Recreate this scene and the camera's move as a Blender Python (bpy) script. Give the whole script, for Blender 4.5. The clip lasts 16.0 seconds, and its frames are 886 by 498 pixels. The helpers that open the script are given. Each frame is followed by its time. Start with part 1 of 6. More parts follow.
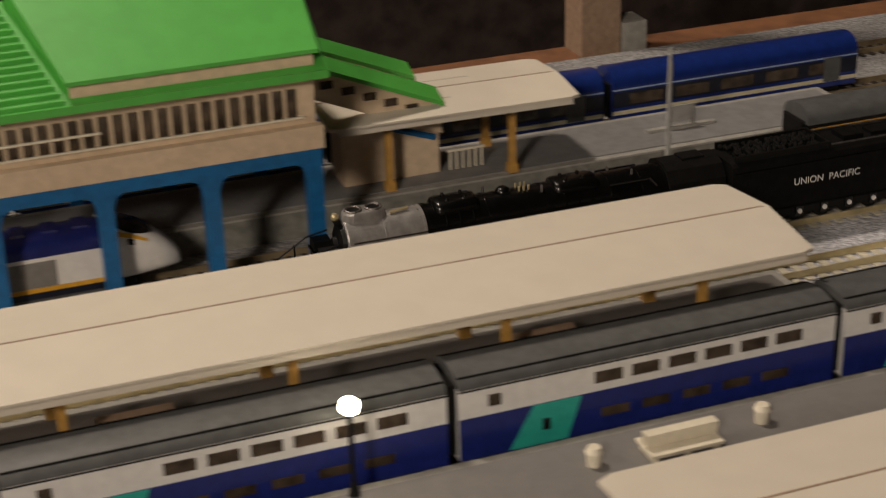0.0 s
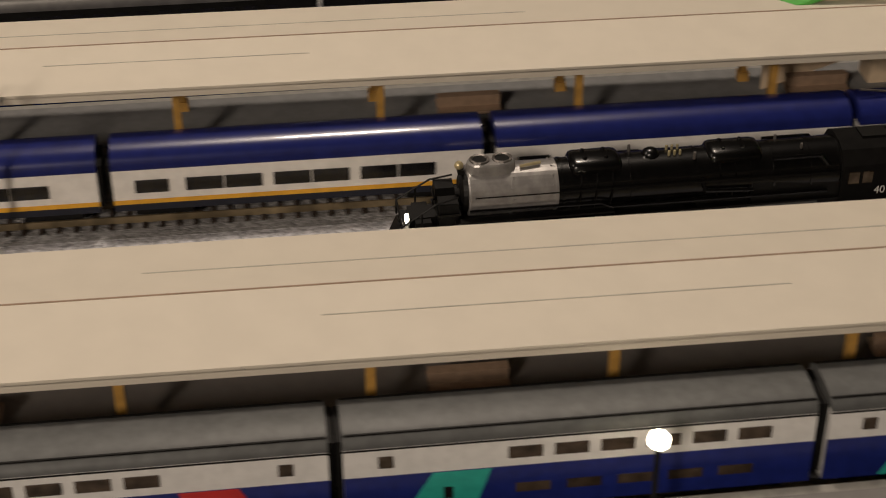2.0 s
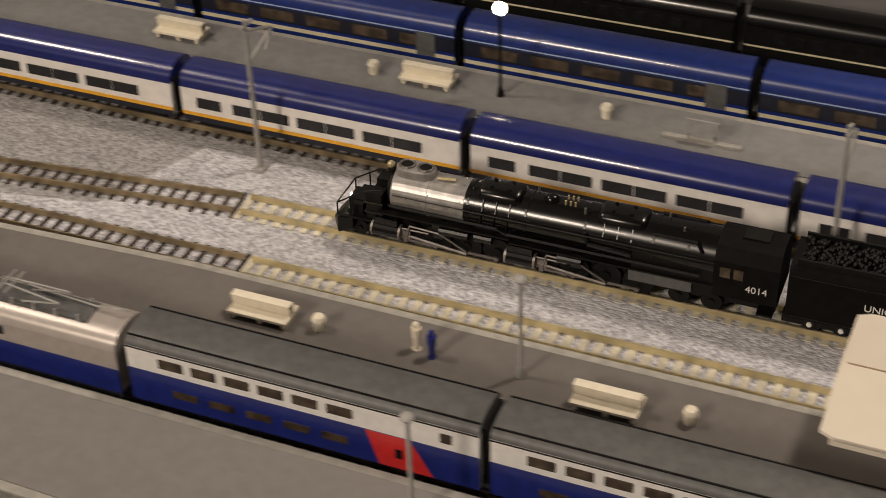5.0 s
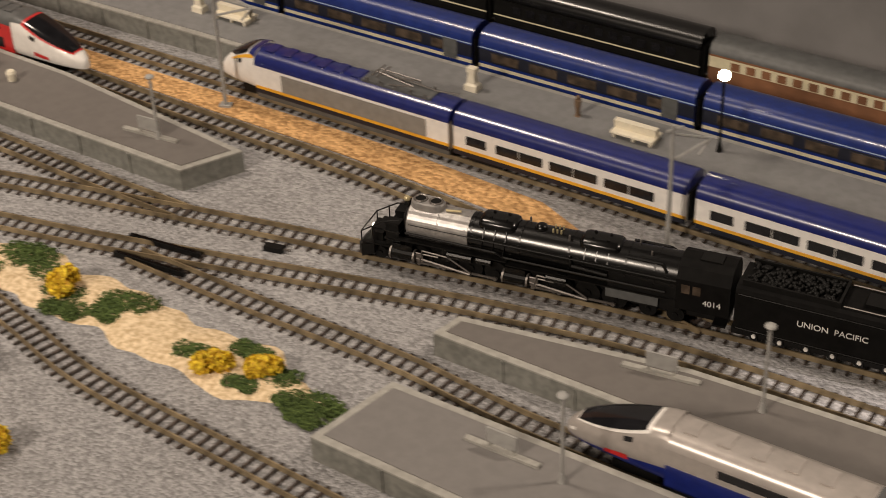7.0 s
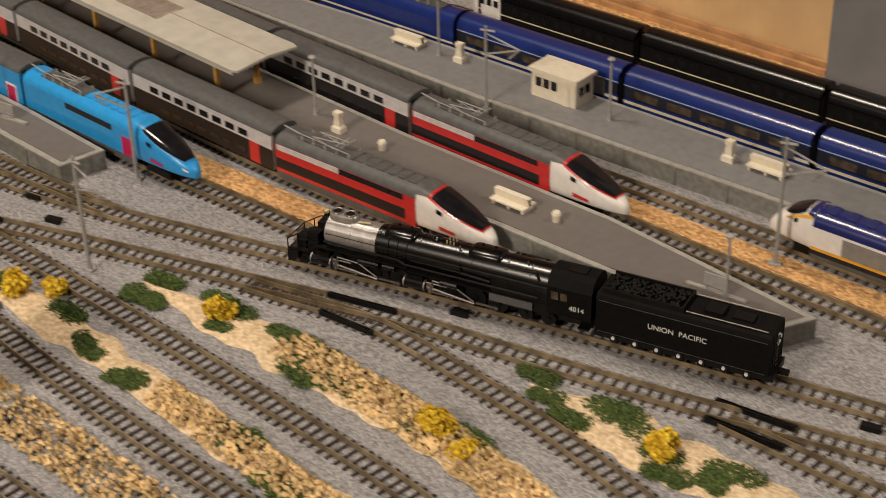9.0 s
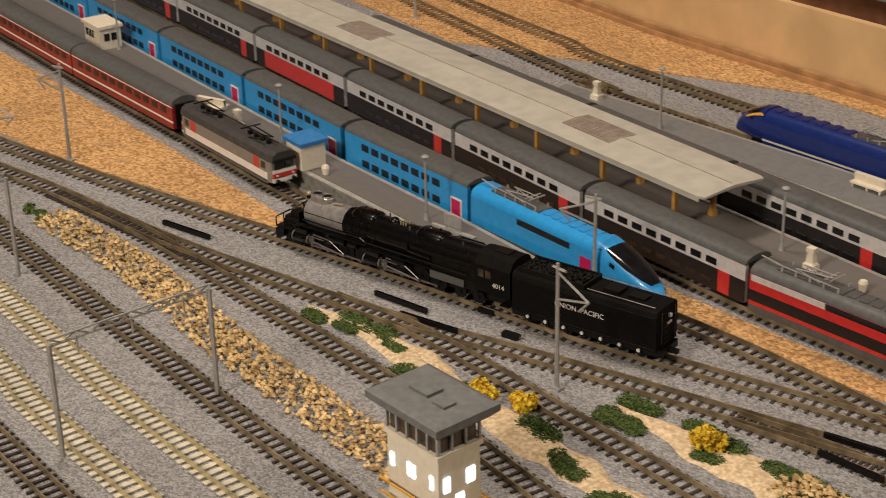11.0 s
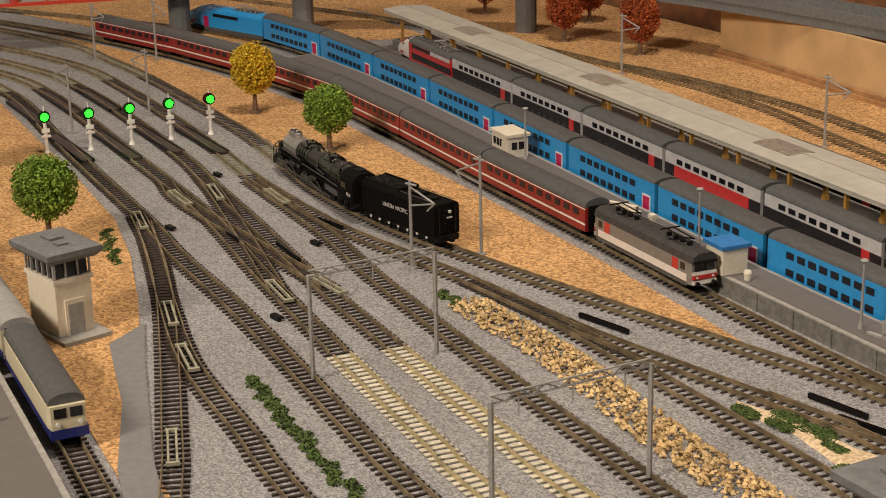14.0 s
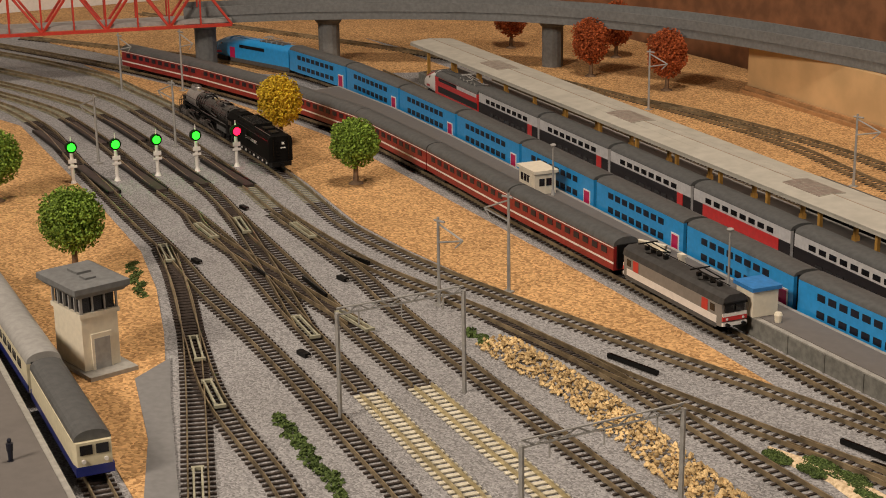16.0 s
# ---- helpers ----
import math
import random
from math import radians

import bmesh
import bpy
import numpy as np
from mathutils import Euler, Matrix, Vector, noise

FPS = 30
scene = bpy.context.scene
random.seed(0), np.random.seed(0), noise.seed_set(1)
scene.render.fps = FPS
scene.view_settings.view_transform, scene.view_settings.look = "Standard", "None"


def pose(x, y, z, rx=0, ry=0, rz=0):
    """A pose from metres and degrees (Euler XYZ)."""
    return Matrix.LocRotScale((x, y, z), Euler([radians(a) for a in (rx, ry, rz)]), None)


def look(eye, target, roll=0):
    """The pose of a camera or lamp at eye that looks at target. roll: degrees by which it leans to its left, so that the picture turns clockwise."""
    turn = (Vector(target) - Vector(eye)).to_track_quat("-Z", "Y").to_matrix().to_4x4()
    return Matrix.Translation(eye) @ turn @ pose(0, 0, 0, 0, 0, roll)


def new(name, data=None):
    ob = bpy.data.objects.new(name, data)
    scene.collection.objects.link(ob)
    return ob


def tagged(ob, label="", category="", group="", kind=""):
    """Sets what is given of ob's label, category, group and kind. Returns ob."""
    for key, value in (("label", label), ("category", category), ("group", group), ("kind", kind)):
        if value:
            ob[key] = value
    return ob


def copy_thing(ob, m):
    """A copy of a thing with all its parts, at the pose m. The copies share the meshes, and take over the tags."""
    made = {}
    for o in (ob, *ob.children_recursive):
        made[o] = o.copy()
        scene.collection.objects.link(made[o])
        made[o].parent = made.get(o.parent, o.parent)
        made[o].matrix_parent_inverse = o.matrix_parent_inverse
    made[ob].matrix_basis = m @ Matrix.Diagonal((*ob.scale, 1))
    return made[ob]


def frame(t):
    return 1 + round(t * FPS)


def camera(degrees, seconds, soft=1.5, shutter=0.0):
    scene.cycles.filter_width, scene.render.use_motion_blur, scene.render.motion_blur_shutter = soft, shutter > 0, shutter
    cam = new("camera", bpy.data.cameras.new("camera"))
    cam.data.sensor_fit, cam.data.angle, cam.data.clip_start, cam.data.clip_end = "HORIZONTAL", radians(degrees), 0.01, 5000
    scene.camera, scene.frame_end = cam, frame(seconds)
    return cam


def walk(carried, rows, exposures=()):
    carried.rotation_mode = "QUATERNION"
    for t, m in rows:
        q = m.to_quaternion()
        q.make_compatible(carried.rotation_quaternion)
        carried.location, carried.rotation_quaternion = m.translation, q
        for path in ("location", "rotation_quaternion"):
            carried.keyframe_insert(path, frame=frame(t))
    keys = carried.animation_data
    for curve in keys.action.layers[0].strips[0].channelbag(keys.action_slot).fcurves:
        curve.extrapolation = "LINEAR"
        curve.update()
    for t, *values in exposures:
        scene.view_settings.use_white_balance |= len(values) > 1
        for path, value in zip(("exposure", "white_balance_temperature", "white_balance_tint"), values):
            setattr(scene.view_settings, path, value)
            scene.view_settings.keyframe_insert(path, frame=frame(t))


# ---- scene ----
cam = camera(29.95, 16.0, soft=0.95, shutter=0.3)
# seconds, eye, heading, tilt, lean
PATH = [
    (0.0, 0.0483, -0.5069, 0.2477, -19.73, -24.76, -1.76),
    (0.5, -0.0283, -0.5009, 0.2629, -18.03, -25.31, -1.26),
    (1.0, -0.0975, -0.4868, 0.2623, -14.50, -27.40, -0.25),
    (1.5, -0.1525, -0.4622, 0.2655, -11.31, -30.19, 0.19),
    (2.0, -0.1882, -0.4477, 0.2860, -7.04, -33.77, 0.03),
    (2.5, -0.2296, -0.4376, 0.3090, -1.70, -35.12, -0.46),
    (3.0, -0.2646, -0.4378, 0.3161, 5.17, -36.22, -1.02),
    (3.5, -0.2824, -0.4417, 0.3236, 10.31, -36.86, -1.26),
    (4.0, -0.3125, -0.4459, 0.3340, 15.02, -37.48, -1.27),
    (4.5, -0.3573, -0.4541, 0.3430, 19.48, -37.51, -1.68),
    (4.7, -0.3767, -0.4579, 0.3467, 21.17, -37.42, -1.88),
    (6.8, -0.5789, -0.5271, 0.3991, 33.25, -35.08, -2.32),
    (7.0, -0.5979, -0.5355, 0.4024, 34.20, -34.96, -2.32),
    (7.5, -0.6428, -0.5588, 0.4132, 36.54, -34.71, -2.23),
    (8.0, -0.6801, -0.5775, 0.4199, 38.14, -34.51, -1.87),
    (8.5, -0.7174, -0.5987, 0.4276, 39.54, -33.49, -1.67),
    (9.0, -0.7606, -0.6162, 0.4269, 40.98, -31.86, -1.42),
    (9.5, -0.8071, -0.6378, 0.4197, 43.45, -30.04, -1.28),
    (10.0, -0.8402, -0.6543, 0.4089, 45.69, -28.63, -1.19),
    (10.2, -0.8519, -0.6601, 0.4042, 46.44, -28.11, -1.16),
    (12.3, -0.8709, -0.6829, 0.3179, 56.87, -19.25, -1.29),
    (12.5, -0.8748, -0.6883, 0.3175, 57.61, -19.03, -1.35),
    (13.0, -0.8834, -0.7013, 0.3177, 59.36, -18.65, -1.48),
    (13.5, -0.8939, -0.7089, 0.3158, 60.79, -18.29, -1.42),
    (14.0, -0.9023, -0.7132, 0.3146, 61.86, -17.94, -1.33),
    (14.5, -0.9088, -0.7155, 0.3156, 62.35, -17.67, -1.19),
    (15.0, -0.9093, -0.7161, 0.3182, 62.47, -17.41, -1.03),
    (15.5, -0.9097, -0.7158, 0.3187, 62.48, -17.14, -0.90),
    (16.0, -0.9106, -0.7150, 0.3177, 62.50, -16.93, -0.82),
]


def gaze(x, y, z, yaw, pitch, lean):
    return pose(x, y, z, 0, 0, yaw) @ pose(0, 0, 0, 90 + pitch) @ pose(0, 0, 0, 0, 0, lean)


walk(cam, [(t, gaze(*p)) for t, *p in PATH], exposures=[(0.0, 0.12), (1.5, -0.10), (3.5, -0.50), (4.7, -0.08), (6.8, 0.08), (8.0, 0.08), (10.2, -0.08), (12.3, 0.0), (13.5, 0.08), (16.0, -0.02)])

# ---- light: warm ceiling lamps of a living room ----
world = bpy.data.worlds.new("room_air")
scene.world = world
world.use_nodes = True
world.node_tree.nodes["Background"].inputs[0].default_value = (1.0, 0.86, 0.70, 1)
world.node_tree.nodes["Background"].inputs[1].default_value = 0.04


def ceiling_lamp(x, y, z, size, watts, tx, ty):
    data = bpy.data.lights.new("ceiling_lamp", "AREA")
    data.shape, data.size, data.energy, data.color = "DISK", size, watts, (1.0, 0.84, 0.69)
    ob = new("ceiling_lamp", data)
    ob.matrix_world = look((x, y, z), (tx, ty, 0))
    return ob


ceiling_lamp(-0.10, 0.42, 1.25, 0.16, 10.0, -0.3, -0.1)
ceiling_lamp(-1.70, -0.20, 1.45, 0.30, 13.0, -1.7, -0.2)
ceiling_lamp(-1.20, -1.85, 1.15, 0.40, 29.0, -1.2, -0.1)


# ---- materials ----
def mat(name, col, rough=0.6, metal=0.0, vary=0.12, scale=300.0, bump=0.0, coat=0.0, col2=None, scale2=25.0, emit=0.0, spec=0.5, pebble=0.0):
    m = bpy.data.materials.new(name)
    m.use_nodes = True
    nt = m.node_tree
    bs = nt.nodes["Principled BSDF"]
    bs.inputs["Roughness"].default_value = rough
    bs.inputs["Metallic"].default_value = metal
    bs.inputs["Coat Weight"].default_value = coat
    bs.inputs["Specular IOR Level"].default_value = spec
    if emit:
        bs.inputs["Emission Color"].default_value = (*col, 1)
        bs.inputs["Emission Strength"].default_value = emit
    tc = nt.nodes.new("ShaderNodeTexCoord")
    fine, broad = nt.nodes.new("ShaderNodeTexNoise"), nt.nodes.new("ShaderNodeTexNoise")
    fine.inputs["Scale"].default_value, fine.inputs["Detail"].default_value = scale, 5.0
    broad.inputs["Scale"].default_value, broad.inputs["Detail"].default_value = scale2, 3.0
    for n in (fine, broad):
        nt.links.new(tc.outputs["Object"], n.inputs["Vector"])
    ramp = nt.nodes.new("ShaderNodeValToRGB")
    lo = tuple(c * (1 - vary) for c in col)
    hi = tuple(min(1, c * (1 + vary)) for c in (col2 or col))
    ramp.color_ramp.elements[0].position, ramp.color_ramp.elements[1].position = 0.36, 0.64
    ramp.color_ramp.elements[0].color, ramp.color_ramp.elements[1].color = (*lo, 1), (*hi, 1)
    grain = fine.outputs["Fac"]
    if pebble:
        stones, sep, blend = nt.nodes.new("ShaderNodeTexVoronoi"), nt.nodes.new("ShaderNodeSeparateColor"), nt.nodes.new("ShaderNodeMath")
        stones.inputs["Scale"].default_value = pebble
        nt.links.new(tc.outputs["Object"], stones.inputs["Vector"])
        nt.links.new(stones.outputs["Color"], sep.inputs["Color"])
        blend.operation = "MULTIPLY_ADD"
        blend.inputs[1].default_value, blend.inputs[2].default_value = 0.34, 0.33
        nt.links.new(sep.outputs["Red"], blend.inputs[0])
        grain = blend.outputs["Value"]
    nt.links.new(grain, ramp.inputs["Fac"])
    mix = nt.nodes.new("ShaderNodeMix")
    mix.data_type, mix.blend_type = "RGBA", "MULTIPLY"
    mix.inputs["Factor"].default_value = min(1.0, vary * 1.6)
    nt.links.new(ramp.outputs["Color"], mix.inputs["A"])
    br = nt.nodes.new("ShaderNodeValToRGB")
    br.color_ramp.elements[0].position, br.color_ramp.elements[1].position = 0.35, 0.65
    br.color_ramp.elements[0].color = (0.62, 0.6, 0.57, 1)
    nt.links.new(broad.outputs["Fac"], br.inputs["Fac"])
    nt.links.new(br.outputs["Color"], mix.inputs["B"])
    nt.links.new(mix.outputs["Result"], bs.inputs["Base Color"])
    if bump:
        bn = nt.nodes.new("ShaderNodeBump")
        bn.inputs["Strength"].default_value, bn.inputs["Distance"].default_value = min(1, bump), 0.0006
        if pebble:
            dome = nt.nodes.new("ShaderNodeMath")
            dome.operation = "SUBTRACT"
            dome.inputs[0].default_value = 1.0
            nt.links.new(stones.outputs["Distance"], dome.inputs[1])
            grain = dome.outputs["Value"]
        nt.links.new(grain, bn.inputs["Height"])
        nt.links.new(bn.outputs["Normal"], bs.inputs["Normal"])
    return m


BALLAST = mat("ballast", (0.245, 0.24, 0.24), 0.95, vary=0.19, scale=850, bump=0.8, col2=(0.35, 0.345, 0.35), scale2=9, pebble=1000)
SAND = mat("woodchip_ground", (0.47, 0.255, 0.095), 0.95, vary=0.25, scale=260, bump=0.8, col2=(0.63, 0.38, 0.165), scale2=16, pebble=640)
PALESAND = mat("pale_sand", (0.60, 0.44, 0.25), 0.95, vary=0.12, scale=500, bump=1.0, col2=(0.75, 0.6, 0.4))
GRASS = mat("turf", (0.058, 0.105, 0.024), 0.95, vary=0.3, scale=900, bump=1.0, col2=(0.10, 0.145, 0.036), scale2=60)
PALEBALLAST = mat("pale_ballast", (0.42, 0.42, 0.45), 0.95, vary=0.2, scale=900, bump=0.8, col2=(0.60, 0.60, 0.64), scale2=12, pebble=1000)
DIRTYTIE = mat("weathered_pale_sleeper", (0.34, 0.33, 0.24), 0.85, vary=0.2, scale=200)
SKYL2 = mat("smoky_roof_light", (0.27, 0.22, 0.19), 0.3, vary=0.2, scale=220)
ROCKS = mat("tan_gravel", (0.50, 0.34, 0.15), 0.9, vary=0.3, scale=220, bump=0.4, col2=(0.74, 0.55, 0.28))
TIE = mat("dark_sleeper", (0.050, 0.036, 0.029), 0.85, vary=0.4, scale=400)
WTIE = mat("pale_sleeper", (0.62, 0.58, 0.46), 0.8, vary=0.15, scale=300)
RAIL = mat("rusty_rail", (0.33, 0.26, 0.16), 0.36, 0.5, vary=0.35, scale=120)
BRASS = mat("brass_rail", (0.60, 0.51, 0.30), 0.32, 0.5, vary=0.2, scale=120)
PLAT = mat("platform_grey", (0.145, 0.132, 0.122), 0.72, vary=0.05, scale=240, scale2=8)
PLATL = mat("platform_light_grey", (0.21, 0.21, 0.21), 0.7, vary=0.08, scale=240, scale2=8)
TOWERTOP = mat("pale_grey_roof", (0.42, 0.40, 0.35), 0.6, vary=0.03, scale=120)
EDGE = mat("platform_edge", (0.34, 0.33, 0.30), 0.75, vary=0.12)
WALLG = mat("platform_side", (0.20, 0.20, 0.18), 0.8, vary=0.2)
CREAM = mat("cream_roof", (0.68, 0.62, 0.52), 0.62, vary=0.02, scale=90, scale2=7)
GREYROOF = mat("grey_roof", (0.46, 0.44, 0.38), 0.7, vary=0.08, scale=90)
TIMBER = mat("ochre_post", (0.52, 0.29, 0.07), 0.5, vary=0.12)
IVORY = mat("ivory_plastic", (0.78, 0.72, 0.58), 0.5, vary=0.05)
BEIGE = mat("beige_wall", (0.64, 0.50, 0.35), 0.65, vary=0.08)
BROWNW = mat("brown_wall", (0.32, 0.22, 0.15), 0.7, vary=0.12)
GREEN = mat("green_roof", (0.085, 0.42, 0.065), 0.45, vary=0.05, scale=120)
BLUEP = mat("blue_paint", (0.012, 0.13, 0.34), 0.4, vary=0.12)
GLASS = mat("dark_window", (0.012, 0.012, 0.014), 0.12, vary=0.2, scale=150)
AMBERWIN = mat("brown_window", (0.07, 0.05, 0.035), 0.2, vary=0.5, scale=200)
CLEAR = mat("skylight", (0.55, 0.52, 0.52), 0.15, vary=0.14, scale=160, coat=0.6)
WHITE = mat("white_body", (0.82, 0.79, 0.75), 0.38, vary=0.05, coat=0.3)
NAVY = mat("navy_skirt", (0.008, 0.010, 0.022), 0.4, vary=0.15)
YELLOW = mat("yellow_stripe", (0.78, 0.40, 0.03), 0.4, vary=0.08)
ESROOF = mat("royal_blue_roof", (0.012, 0.018, 0.125), 0.28, vary=0.12, coat=0.5)
SILVER = mat("silver_body", (0.60, 0.59, 0.59), 0.32, 0.05, vary=0.08)
GREYTOP = mat("grey_car_roof", (0.095, 0.098, 0.098), 0.5, vary=0.14)
TGVBLUE = mat("tgv_blue", (0.012, 0.022, 0.17), 0.35, vary=0.12, coat=0.3)
TEAL = mat("teal_door", (0.03, 0.40, 0.33), 0.4, vary=0.08)
REDP = mat("red_paint", (0.58, 0.028, 0.028), 0.35, vary=0.08, coat=0.3)
SKY = mat("light_blue_body", (0.025, 0.32, 0.74), 0.38, vary=0.06, coat=0.3)
MAGENTA = mat("magenta_door", (0.50, 0.012, 0.10), 0.4, vary=0.08)
MAROON = mat("red_coach", (0.27, 0.022, 0.022), 0.4, vary=0.14)
DARKLOW = mat("dark_lower_body", (0.014, 0.011, 0.013), 0.4, vary=0.2)
BLACK = mat("black_loco", (0.0025, 0.0024, 0.0024), 0.26, vary=0.3, coat=0.15, spec=0.4)
BLACKM = mat("matt_black", (0.0042, 0.0040, 0.0038), 0.5, vary=0.3, spec=0.25)
GRAPH = mat("smokebox_silver", (0.36, 0.345, 0.335), 0.36, 0.5, vary=0.15)
ESGREY = mat("warm_grey_panel", (0.24, 0.225, 0.205), 0.5, vary=0.08)
PALELINE = mat("pale_blue_line", (0.35, 0.45, 0.62), 0.4, vary=0.05)
GUN = mat("gunmetal_roof", (0.16, 0.155, 0.15), 0.38, 0.6, vary=0.12)
BRONZE = mat("silver_bronze", (0.46, 0.42, 0.39), 0.34, 0.35, vary=0.06)
BATTEN = mat("wood_batten", (0.46, 0.25, 0.11), 0.6, vary=0.2, scale=80)
# duplex silver, base colour raised to hold the gleam of light from behind
DUPSILVER = mat("lit_silver_body", (0.78, 0.77, 0.75), 0.30, vary=0.05, coat=0.3)
ELROOF = mat("sooty_roof", (0.050, 0.048, 0.046), 0.6, vary=0.2)
PLATM = mat("platform_mid_grey", (0.185, 0.175, 0.168), 0.72, vary=0.05, scale=240, scale2=8)
CABM = mat("dull_black_cab", (0.0045, 0.0042, 0.004), 0.75, vary=0.3, spec=0.12)
RAMP = mat("brown_ramp", (0.055, 0.038, 0.034), 0.6, vary=0.2)
STEEL = mat("steel", (0.24, 0.22, 0.205), 0.45, 0.8, vary=0.15)
MAST = mat("mast_grey", (0.34, 0.335, 0.32), 0.55, vary=0.10)
LETTER = mat("pale_lettering", (0.75, 0.73, 0.70), 0.5, vary=0.03)
DBLUE = mat("dark_blue_coach", (0.009, 0.026, 0.17), 0.32, vary=0.12, coat=0.3)
CREAMB = mat("cream_coach", (0.66, 0.60, 0.42), 0.4, vary=0.06)
VIA = mat("viaduct_grey", (0.17, 0.175, 0.175), 0.75, vary=0.12)
TRUSS = mat("truss_red", (0.55, 0.05, 0.03), 0.45, vary=0.1)
PLY = mat("peach_plywood", (0.66, 0.44, 0.22), 0.6, vary=0.10, scale=30, scale2=4)
BROWNB = mat("brown_board", (0.23, 0.10, 0.045), 0.7, vary=0.25, scale=60, scale2=5)
GREYB = mat("grey_panel", (0.20, 0.195, 0.195), 0.6, vary=0.08, scale=40)
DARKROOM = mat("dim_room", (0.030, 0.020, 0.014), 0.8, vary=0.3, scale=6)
LEATHER = mat("black_leather", (0.045, 0.034, 0.030), 0.30, vary=0.3, scale=60, bump=0.3, coat=0.5)
LEAFG = mat("green_foliage", (0.11, 0.22, 0.02), 0.8, vary=0.4, scale=600, bump=1.0, col2=(0.25, 0.38, 0.045))
LEAFY = mat("yellow_foliage", (0.72, 0.38, 0.015), 0.8, vary=0.35, scale=600, bump=1.0, col2=(0.92, 0.56, 0.03))
LEAFR = mat("rust_foliage", (0.34, 0.062, 0.014), 0.85, vary=0.35, scale=600, bump=1.0, col2=(0.48, 0.11, 0.025))
BARK = mat("bark", (0.20, 0.13, 0.08), 0.9, vary=0.3)
GLOWG = mat("green_lens", (0.012, 1.0, 0.012), 0.3, vary=0.0, emit=6.0)
GLOWR = mat("red_lens", (1.0, 0.006, 0.03), 0.3, vary=0.0, emit=6.0)
GLOWW = mat("lamp_globe", (1.0, 0.86, 0.62), 0.3, vary=0.0, emit=22.0)
GLOWB = mat("lit_window", (0.75, 0.88, 1.0), 0.3, vary=0.0, emit=5.0)


# ---- building helpers ----
def box(bm, x0, x1, y0, y1, z0, z1):
    v = [bm.verts.new((x, y, z)) for z in (z0, z1) for x, y in ((x0, y0), (x1, y0), (x1, y1), (x0, y1))]
    for f in ((0, 3, 2, 1), (4, 5, 6, 7), (0, 1, 5, 4), (1, 2, 6, 5), (2, 3, 7, 6), (3, 0, 4, 7)):
        bm.faces.new([v[i] for i in f])


def loft(bm, rings, closed=True):
    """Skin over rings of equal count."""
    vs = [[bm.verts.new(p) for p in r] for r in rings]
    n = len(rings[0])
    for a, b in zip(vs, vs[1:]):
        for i in range(n if closed else n - 1):
            j = (i + 1) % n
            bm.faces.new((a[i], a[j], b[j], b[i]))
    if closed:
        bm.faces.new(vs[0][::-1])
        bm.faces.new(vs[-1])


def tube(bm, p, q, r, n=8, r2=None):
    p, q = Vector(p), Vector(q)
    w = (q - p).normalized()
    u = w.orthogonal().normalized()
    v = w.cross(u)
    loft(bm, [[c + (u * math.cos(k * math.tau / n) + v * math.sin(k * math.tau / n)) * s for k in range(n)] for c, s in ((p, r), (q, r if r2 is None else r2))])


def ball(bm, c, r, n=8, sz=1.0):
    rings = []
    for i in range(1, 6):
        a = math.pi * i / 6
        rings.append([(c[0] + r * math.sin(a) * math.cos(k * math.tau / n), c[1] + r * math.sin(a) * math.sin(k * math.tau / n), c[2] - r * sz * math.cos(a)) for k in range(n)])
    loft(bm, rings)


def prism(bm, poly, z0, z1):
    loft(bm, [[(x, y, z0) for x, y in poly], [(x, y, z1) for x, y in poly]])


def part(name, bm, material, parent=None, label="", smooth=False):
    bmesh.ops.recalc_face_normals(bm, faces=bm.faces)
    me = bpy.data.meshes.new(name)
    bm.to_mesh(me)
    bm.free()
    me.materials.append(material)
    if smooth:
        for p in me.polygons:
            p.use_smooth = True
        me.set_sharp_from_angle(angle=0.75)
    ob = new(name, me)
    ob.parent = parent
    if label:
        ob["label"] = label
    return ob


def bar(name, material, parent, pts, r, label="", n=6):
    """One bent rod or pipe through pts."""
    bm = bmesh.new()
    for p, q in zip(pts, pts[1:]):
        tube(bm, p, q, r, n)
    return part(name, bm, material, parent, label)


def boxes(name, material, parent, *bs, label=""):
    bm = bmesh.new()
    for b in bs:
        box(bm, *b)
    return part(name, bm, material, parent, label)


def thing(name, label, category, group="", m=None, kind=""):
    ob = new(name)
    ob.empty_display_size = 0.01
    if m is not None:
        ob.matrix_basis = m
    return tagged(ob, label, category, group, kind)


def spline(pts, step=0.004):
    """Even points with headings along a smooth line through pts."""
    P = [Vector((*p, 0)) for p in pts]
    P = [P[0] * 2 - P[1]] + P + [P[-1] * 2 - P[-2]]
    fine = []
    for a, b, c, d in zip(P, P[1:], P[2:], P[3:]):
        n = max(4, int((c - b).length / 0.003))
        for i in range(n):
            s = i / n
            fine.append(0.5 * ((2 * b) + (c - a) * s + (2 * a - 5 * b + 4 * c - d) * s * s + (3 * b - a - 3 * c + d) * s ** 3))
    fine.append(P[-2])
    out, run, nxt = [], 0.0, 0.0
    for p, q in zip(fine, fine[1:]):
        L = (q - p).length
        while L > 1e-9 and nxt <= run + L:
            out.append((p.lerp(q, (nxt - run) / L), math.atan2(q.y - p.y, q.x - p.x)))
            nxt += step
        run += L
    return out


def at_x(line, x):
    return min(line, key=lambda e: abs(e[0].x - x))


# ---- ground, walls ----
TRACKS = {}
GZ = 0.0032


def sheet(name, poly, z, material, label, cat="ground"):
    bm = bmesh.new()
    prism(bm, poly, z - 0.0012, z)
    return tagged(part(name, bm, material), label, cat, kind="structure")


